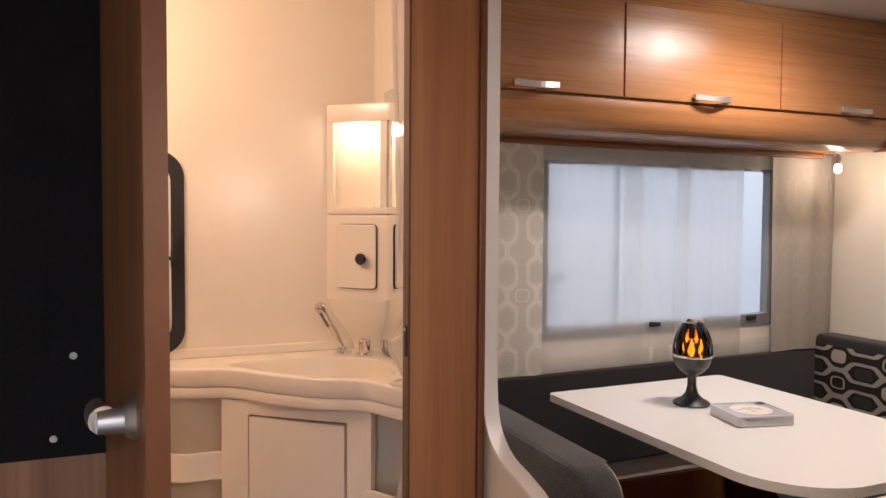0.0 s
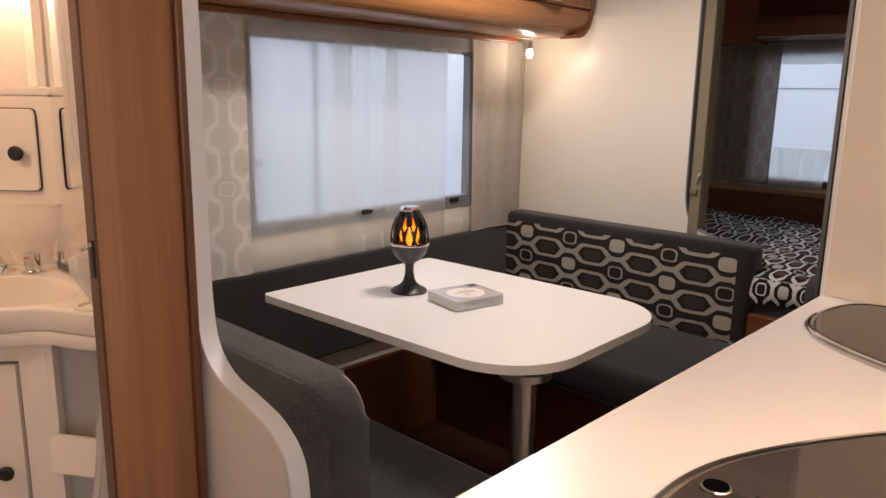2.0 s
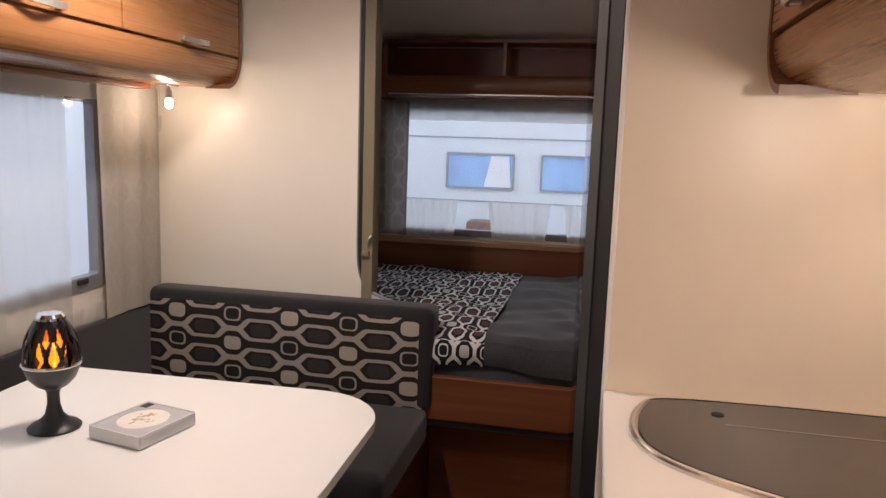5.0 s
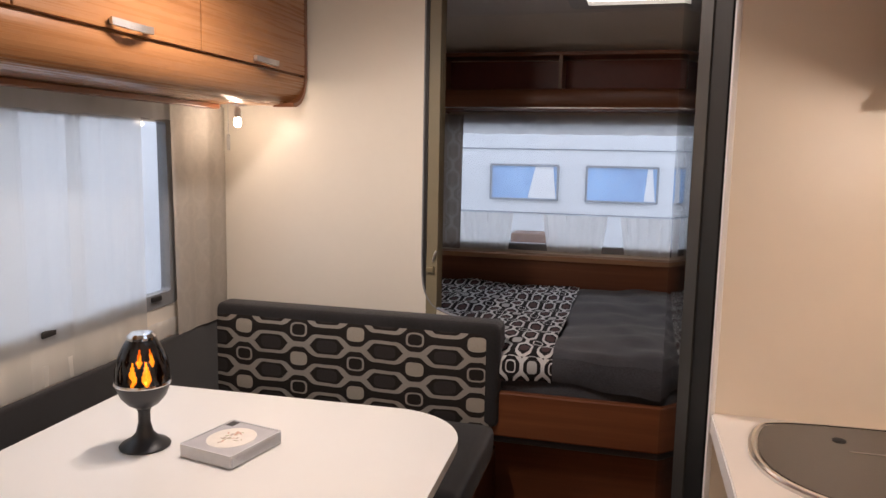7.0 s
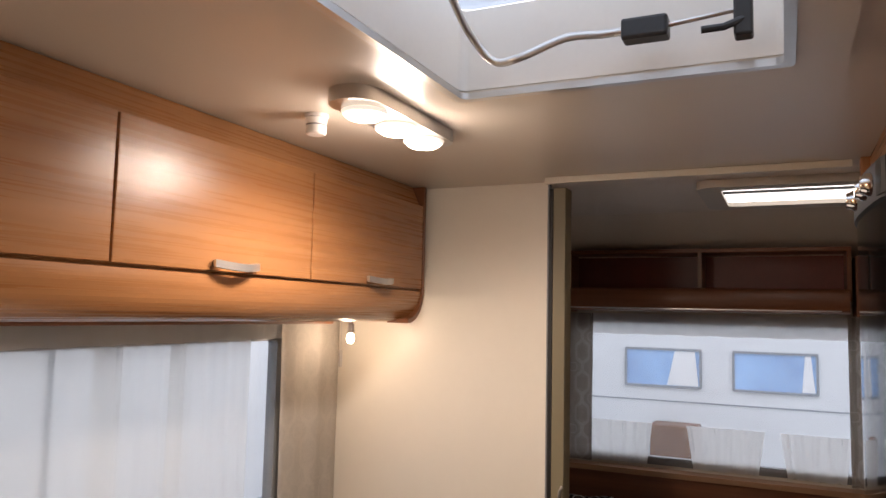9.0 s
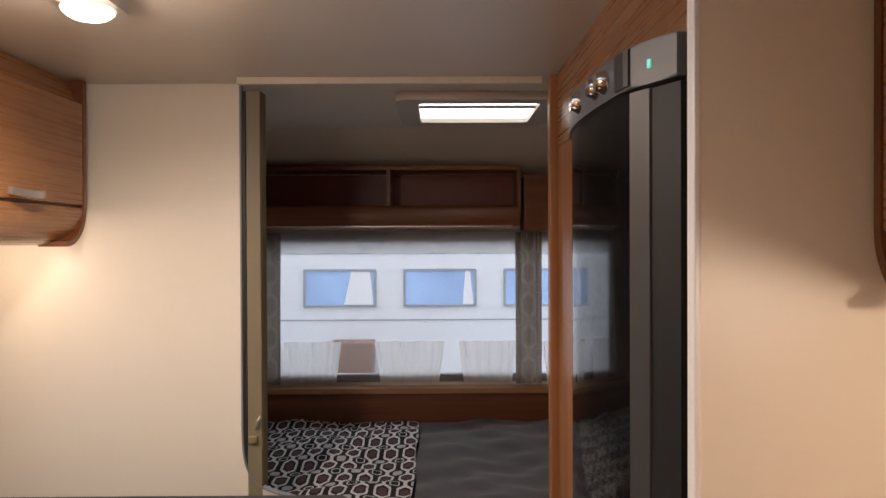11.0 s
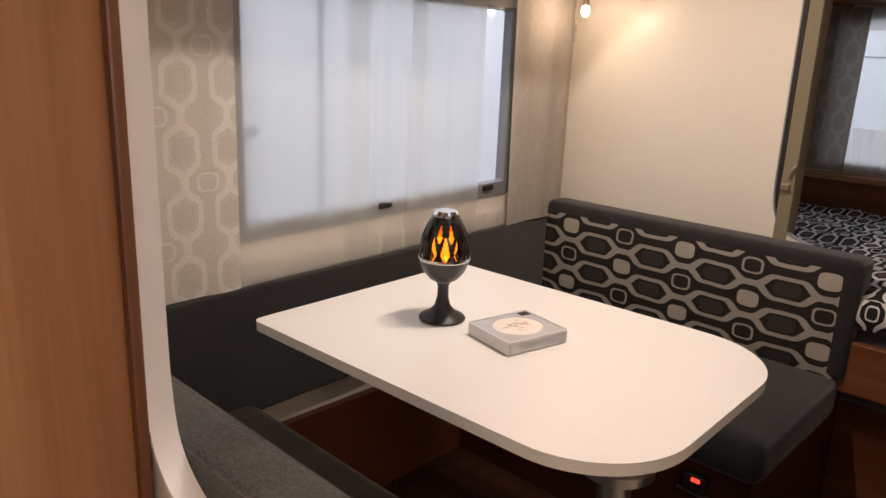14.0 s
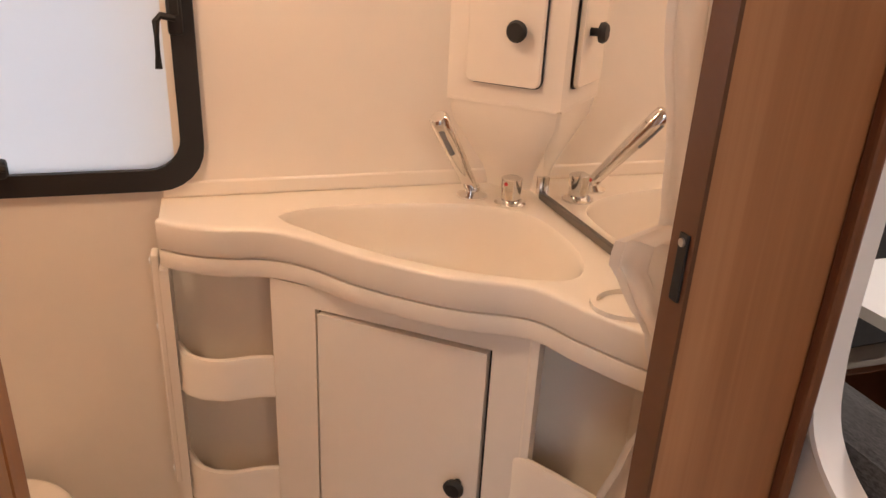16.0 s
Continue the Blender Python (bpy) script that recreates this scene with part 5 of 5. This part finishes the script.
def tray(line, z, h, name):
    """A curved lip with a shelf behind it."""
    bm = bmesh.new()
    rows = []
    L = spline(line, 6)
    for i, p in enumerate(L):
        a, b = Vector(L[max(i - 1, 0)]), Vector(L[min(i + 1, len(L) - 1)])
        t = (b - a).normalized()
        o = Vector((t.y, -t.x))
        q = Vector(p)
        rows.append([bm.verts.new((*(q + o * d), zz)) for d, zz in ((-0.012, z + h - 0.004), (-0.006, z + h), (0.0, z + h - 0.002), (0.003, z + h - 0.01), (0.002, z + 0.012), (0.006, z + 0.004), (0.006, z - 0.004), (-0.002, z - 0.008), (-0.10, z - 0.008), (-0.10, z + 0.002), (-0.010, z + 0.004))])
    for a, b in zip(rows, rows[1:]):
        for i in range(len(a)):
            j = (i + 1) % len(a)
            bm.faces.new((a[i], a[j], b[j], b[i]))
    bm.faces.new(rows[0])
    bm.faces.new(rows[-1][::-1])
    return part(name, bm, M_SANITARY, van, "curved shelf lip", True)


for z in (0.512, 0.280, 0.062):
    tray([(0.172, 1.945), (0.195, 1.892), (0.24, 1.862), (0.300, 1.860), (0.345, 1.850)], z, 0.072, "shelf_lip")
for z in (0.445, 0.22):
    tray([(0.655, 1.575), (0.690, 1.520), (0.74, 1.435), (0.78, 1.395), (0.810, 1.385)], z, 0.085, "shelf_lip")
vd = part("vanity_door", front_run((0.397, 1.786), (0.613, 1.608), 0.09, 0.694, -0.004, 0.016), M_SANITARY, van, "plain moulded cupboard door")
part("door_gap", front_run((0.392, 1.790), (0.618, 1.604), 0.085, 0.699, 0.012, 0.018), M_RUBBER, van)
kp = Vector((0.585, 1.622, 0.455))
km = Matrix.Translation(kp) @ Matrix.Rotation(radians(-39), 4, "Z") @ Matrix.Rotation(radians(90), 4, "X")
part("knob", lathe([(0.006, 0.0), (0.006, 0.012), (0.015, 0.014), (0.017, 0.020), (0.012, 0.026)], (0, 0, 0), 16, None, km), M_RUBBER, vd, "round dark knob", True)

# taps
tapx, tapy = 0.742, 1.885
tap = thing("tap", (tapx, tapy, 0.823), "chrome mixer tap on the vanity", "tap")
part("base_ring", lathe([(0.027, 0.0), (0.028, 0.004), (0.022, 0.008), (0.016, 0.010)], (tapx, tapy, 0.822), 20), M_CHROME, tap, "", True)
part("body", lathe([(0.016, 0.008), (0.0175, 0.02), (0.0185, 0.036), (0.0185, 0.048), (0.012, 0.051)], (tapx, tapy, 0.822), 20), M_CHROME, tap, "", True)
part("red_mark", lathe([(0.0035, 0.0), (0.0035, 0.001)], (tapx - 0.0150, tapy - 0.0115, 0.863), 10, None, Matrix.Rotation(radians(-50), 4, "Y") @ Matrix.Rotation(radians(60), 4, "X")), plain("red_dot", (0.5, 0.03, 0.02), 0.4), tap)
shx, shy = 0.690, 1.938
shw = thing("hand_shower", (shx, shy, 0.823), "chrome hand shower leaning in its holder on the vanity", "shower")
part("base_ring", lathe([(0.027, 0.0), (0.028, 0.004), (0.020, 0.008), (0.014, 0.012), (0.013, 0.022)], (shx, shy, 0.822), 20), M_CHROME, shw, "", True)
d = Vector((0.600, 1.868, 0.985)) - Vector((shx, shy, 0.835))
p0 = Vector((shx, shy, 0.835))
part("handle", tube([tuple(p0 + d * s) for s in (0, 0.15, 0.5, 0.8, 0.97, 1.0)], [0.011, 0.0125, 0.0145, 0.0165, 0.0165, 0.012], 14), M_CHROME, shw, "", True)
side_n = Vector((-0.5, -0.85, 0.0)).normalized() * 0.0145
part("spray_plate", tube([tuple(p0 + d * 0.55 + side_n), tuple(p0 + d * 0.85 + side_n * 1.1)], 0.0055, 8), M_GREYFRAME, shw, "grey nozzle plate")
cup = thing("cup_holder", (0.775, 1.47, 0.823), "moulded soap hollow ring on the vanity", "holder")
part("ring", ring([(0.745 + 0.05 * math.cos(a), 1.475 + 0.045 * math.sin(a)) for a in [2 * math.pi * i / 24 for i in range(24)]], [(0.745 + 0.042 * math.cos(a), 1.475 + 0.037 * math.sin(a)) for a in [2 * math.pi * i / 24 for i in range(24)]], "z", 0.822, 0.829), M_SANITARY, cup)

mir = thing("mirror", (0.845, 1.65, 1.2), "frameless mirror on the washroom side wall", "mirror")
part("glass", box(0.806, 0.8125, 1.40, 1.902, 0.838, 1.62), M_MIRROR, mir)
part("bottom_strip", box(0.801, 0.8125, 1.40, 1.90, 0.8235, 0.837, 0.002), plain("dark_grey_strip", (0.13, 0.11, 0.09), 0.4), mir, "dark lower strip")
part("clip", lathe([(0.006, 0.0), (0.006, 0.03)], (0.800, 1.898, 0.835), 10), M_CHROME, mir, "small chrome clip")

# corner cupboard
cc = thing("corner_cabinet", (0.75, 1.95, 0.95), "cream moulded corner cupboard with round dark knob", "cabinet")
P, Q = Vector((0.655, 2.018)), Vector((0.802, 1.862))
t = (Q - P).normalized()
o = Vector((-t.y, t.x)) * -1


def cc_slab(s0, s1, z0, z1, d0, d1, r=0.0):
    """A slab over the slanting front, from s0 to s1 along it; d grows into the room."""
    L = (Q - P).length
    own = prism(rounded(s0 * L, s1 * L, z0, z1, r, 4) if r else [(s0 * L, z0), (s1 * L, z0), (s1 * L, z1), (s0 * L, z1)], "y", d0, d1, 0.003 if r else 0.0, 2)
    m = Matrix.Identity(4)
    m.col[0][:3] = (t.x, t.y, 0)
    m.col[1][:3] = (o.x, o.y, 0)
    m.translation = (P.x, P.y, 0)
    bmesh.ops.transform(own, matrix=m, verts=own.verts)
    return own


body = prism([tuple(P), tuple(Q), (0.811, 1.855), (0.811, 2.026), (0.645, 2.026)], "z", 0.998, 1.262, 0.008, 3)
part("body", body, M_SANITARY, cc, "", True)
skirt = bmesh.new()
rows = []
for f, z in ((0.97, 1.002), (0.92, 0.965), (0.70, 0.915), (0.50, 0.87), (0.44, 0.835)):
    line = [P.lerp(Q, s / 8) + o * 0.06 * (1 - f) * math.sin(math.pi * s / 8) for s in range(9)]
    line = [(0.811 + (p.x - 0.811) * f, 2.026 + (p.y - 2.026) * f) for p in line]
    line = [(line[0][0] - 0.006, 2.04)] + line + [(0.83, line[-1][1] - 0.006)]
    rows.append([skirt.verts.new((*p, z)) for p in line])
for a, b in zip(rows, rows[1:]):
    for i in range(10):
        skirt.faces.new((a[i], a[i + 1], b[i + 1], b[i]))
part("skirt", skirt, M_SANITARY, cc, "moulded hollow below the cupboard", True)
dr = part("cabinet_door", cc_slab(0.215, 0.855, 1.036, 1.232, 0.004, 0.014, 0.012), M_SANITARY, cc)
part("door_gap", cc_slab(0.209, 0.861, 1.0338, 1.2342, 0.0005, 0.004, 0.014), M_RUBBER, cc)
kp = P + t * (Q - P).length * 0.68 + o * 0.014
km = Matrix.Translation((kp.x, kp.y, 1.128)) @ Matrix.Rotation(math.atan2(t.y, t.x), 4, "Z") @ Matrix.Rotation(radians(90), 4, "X")
part("knob", lathe([(0.007, 0.0), (0.007, 0.014), (0.0165, 0.016), (0.018, 0.022), (0.014, 0.028)], (0, 0, 0), 18, None, km), M_RUBBER, dr, "round dark knob", True)
part("upper_shelf", prism([tuple(P), tuple(Q), (0.811, 1.855), (0.811, 2.026), (0.645, 2.026)], "z", 1.264, 1.285, 0.006, 3), M_SANITARY, cc, "", True)

part("upper_top", prism([tuple(P), tuple(Q), (0.811, 1.855), (0.811, 2.026), (0.645, 2.026)], "z", 1.545, 1.60, 0.006, 3), M_SANITARY, cc, "", True)
for s0, s1 in ((0.0, 0.13), (0.90, 1.0)):
    part("upper_stile", cc_slab(s0, s1, 1.2855, 1.5445, -0.012, 0.0), M_SANITARY, cc)
bay = part("bay_lamp", lathe([(0.012, 1.532), (0.020, 1.536), (0.020, 1.5445)], (0.752, 1.958, 0), 14), M_BULB_WARM, cc, "small lit lamp in the open bay", True)
bay.visible_shadow = False

# shower curtain gathered beside the door
HANG = ((0.02, 0.660), (0.40, 0.672), (0.638, 0.701), (0.70, 0.725), (0.759, 0.757), (0.782, 0.764), (0.853, 0.733), (0.912, 0.703), (0.946, 0.685), (0.972, 0.680), (0.991, 0.726), (1.05, 0.720), (1.206, 0.695), (1.90, 0.680))


def hang_edge(z):
    """How far the cloth reaches into the doorway at a height."""
    for (z0, x0), (z1, x1) in zip(HANG, HANG[1:]):
        if z <= z1:
            f = max(0.0, (z - z0) / (z1 - z0))
            f = f * f * (3 - 2 * f)
            return x0 + (x1 - x0) * f
    return HANG[-1][1]


grid = []
for j in range(111):
    z = 0.10 + 1.78 * j / 110
    x0 = hang_edge(z)
    cuff = math.exp(-((z - 0.935) / 0.035) ** 2)
    row = []
    for i in range(97):
        s = i / 96
        pleat = math.sin(2 * math.pi * 5 * s + 0.9 * math.sin(2.3 * z)) * min(1.0, 6 * s)
        x = x0 + (0.795 - x0) * s + 0.004 * pleat + 0.002 * math.sin(2 * math.pi * 13 * s + 5 * z) * s
        y = 1.395 - 0.045 * s + 0.011 * math.cos(2 * math.pi * 5 * s + 1.7 * z) * min(1.0, 4 * s) + 0.02 * cuff * (1 - s)
        row.append((min(0.806, x), max(1.322, y), z))
    grid.append(row)
shc = thing("shower_curtain", (0.70, 1.38, 0.1), "white shower curtain gathered and bunched beside the door", "curtain")
part("cloth", cloth(grid), M_SHOWER, shc, "", True)
rail = thing("curtain_rail", (0.7, 1.38, 1.88), "slim white curtain rail on the washroom ceiling", "rail")
part("rail", tube([(-0.40, 1.40, 1.90), (0.60, 1.40, 1.90), (0.74, 1.38, 1.90)], 0.008, 8), M_WHITE, rail)
for x in (-0.3, 0.3):
    part("hanger", box(x - 0.006, x + 0.006, 1.394, 1.406, 1.90, 1.9378), M_WHITE, rail)
# the moulded fittings stand closer to the door than the outer wall
for ob in (van, tap, shw, cup, mir, cc, win3):
    x, y, z = ob.location
    ob.location = (0.676 + (x - 0.66) * 0.955, 1.303 + (y - 1.29) * 0.915, 1.255 - (1.25 - z) * 0.935)
    ob.scale = (0.955, 0.915, 0.935)
cc.location.z -= 0.012
wl = thing("washroom_light", (-0.08, 1.43, 1.938), "round lit ceiling light of the washroom", "lamp")
part("plate", lathe([(0.07, 1.928), (0.075, 1.9375)], (-0.08, 1.43, 0), 24), M_NICKEL, wl)
wb = part("diffuser", lathe([(0.03, 1.895), (0.055, 1.902), (0.066, 1.918), (0.066, 1.928)], (-0.08, 1.43, 0), 24), M_LIT, wl, "lit diffuser", True)
wb.visible_shadow = False
# toilet
toi = thing("toilet", (-0.1, 1.75, 0.0), "cream plastic cassette toilet with closed lid", "toilet")
part("bowl", prism(rounded(-0.39, 0.038, 1.52, 1.918, 0.12, 8), "z", 0.03, 0.358, 0.02, 3), M_SANITARY, toi, "", True)
part("lid", prism(rounded(-0.40, 0.050, 1.51, 1.930, 0.13, 8), "z", 0.3575, 0.395, 0.012, 3), M_SANITARY, toi, "", True)
# hinges on the vanity's side
hg = thing("hinge_bracket", (0.14, 1.985, 0.6), "cream plastic hinge strip beside the vanity", "bracket")
part("strip", box(0.190, 0.2015, 1.890, 1.925, 0.36, 0.79, 0.003), M_SANITARY, hg)
for z in (0.775, 0.66, 0.38):
    part("screw_cap", lathe([(0.006, 0), (0.005, 0.003)], (0.1895, 1.908, z), 10, None, Matrix.Rotation(radians(-90), 4, "Y")), M_WHITE, hg)

# ---- outside ----
setting("ground", box(-40, 60, -40, 60, -0.52, -0.5), M_HALL, "grey hall floor outside the caravan")


nv = thing("neighbour_caravan", (7.6, 1.2, -0.5), "white caravan with blue-tinted windows standing in front", "caravan", "neighbouring caravans")
part("wall", box(7.52, 9.6, -3.5, 6.0, -0.15, 2.3, 0.05, 3), M_PEARL_DIM, nv)
for y0, y1 in ((1.255, 1.935), (0.325, 1.005), (-0.60, 0.075)):
    w = part("window", ring(rounded(y0, y1, 0.90, 1.255, 0.02), rounded(y0 + 0.022, y1 - 0.022, 0.922, 1.233, 0.012), "x", 7.50, 7.5195), M_VANFRAME, nv)
    part("pane", prism(rounded(y0 + 0.02, y1 - 0.02, 0.92, 1.235, 0.012), "x", 7.512, 7.519), M_VANGLASS, w, "blue-tinted pane")
    wdt = {1.255: 0.27, 0.325: 0.10}.get(y0, 0.2)
    part("curtain", prism([(y0 + 0.03, 0.925), (y0 + 0.03 + wdt, 0.925), (y0 + 0.03 + wdt * 0.75, 1.23), (y0 + 0.06, 1.23)], "x", 7.508, 7.5115), M_PEARL, w, "pale curtain behind the pane")
for z in (0.78, 1.40):
    part("seam", box(7.514, 7.5195, -3.4, 5.9, z - 0.006, z + 0.006), M_VANFRAME, nv)
single("brown_counter", box(7.15, 7.45, 1.26, 1.65, -0.5, 0.61, 0.01), M_BROWN_OUT, "brown wooden counter standing outside the front window", "counter")
nv2 = thing("neighbour_caravan", (2.0, 4.0, -0.5), "white caravan with vertical seams beside the dinette window", "caravan", "neighbouring caravans")
part("wall", box(-3.0, 7.2, 3.72, 5.6, -0.15, 2.4, 0.04, 3), M_PEARL, nv2)
part("lower_skirt", box(-3.0, 7.2, 3.69, 3.72, -0.15, 0.30, 0.01), M_VANFRAME, nv2)
dr2 = part("door", ring(rounded(2.35, 2.95, 0.0, 1.9, 0.05), rounded(2.37, 2.93, 0.02, 1.88, 0.04), "y", 3.700, 3.7195), M_VANFRAME, nv2)
part("door_handle", box(2.42, 2.54, 3.68, 3.70, 0.86, 0.90, 0.008), M_VANFRAME, dr2)
for x in (1.85, 2.08):
    part("seam", box(x, x + 0.02, 3.705, 3.7195, -0.1, 2.35), M_VANFRAME, nv2)
part("marker_light", lathe([(0.035, 0), (0.03, 0.02)], (1.98, 3.72, 0.72), 16, None, Matrix.Rotation(radians(90), 4, "X")), glowing("red_marker", (1.0, 0.12, 0.06), 1.2), nv2, "small red marker light")
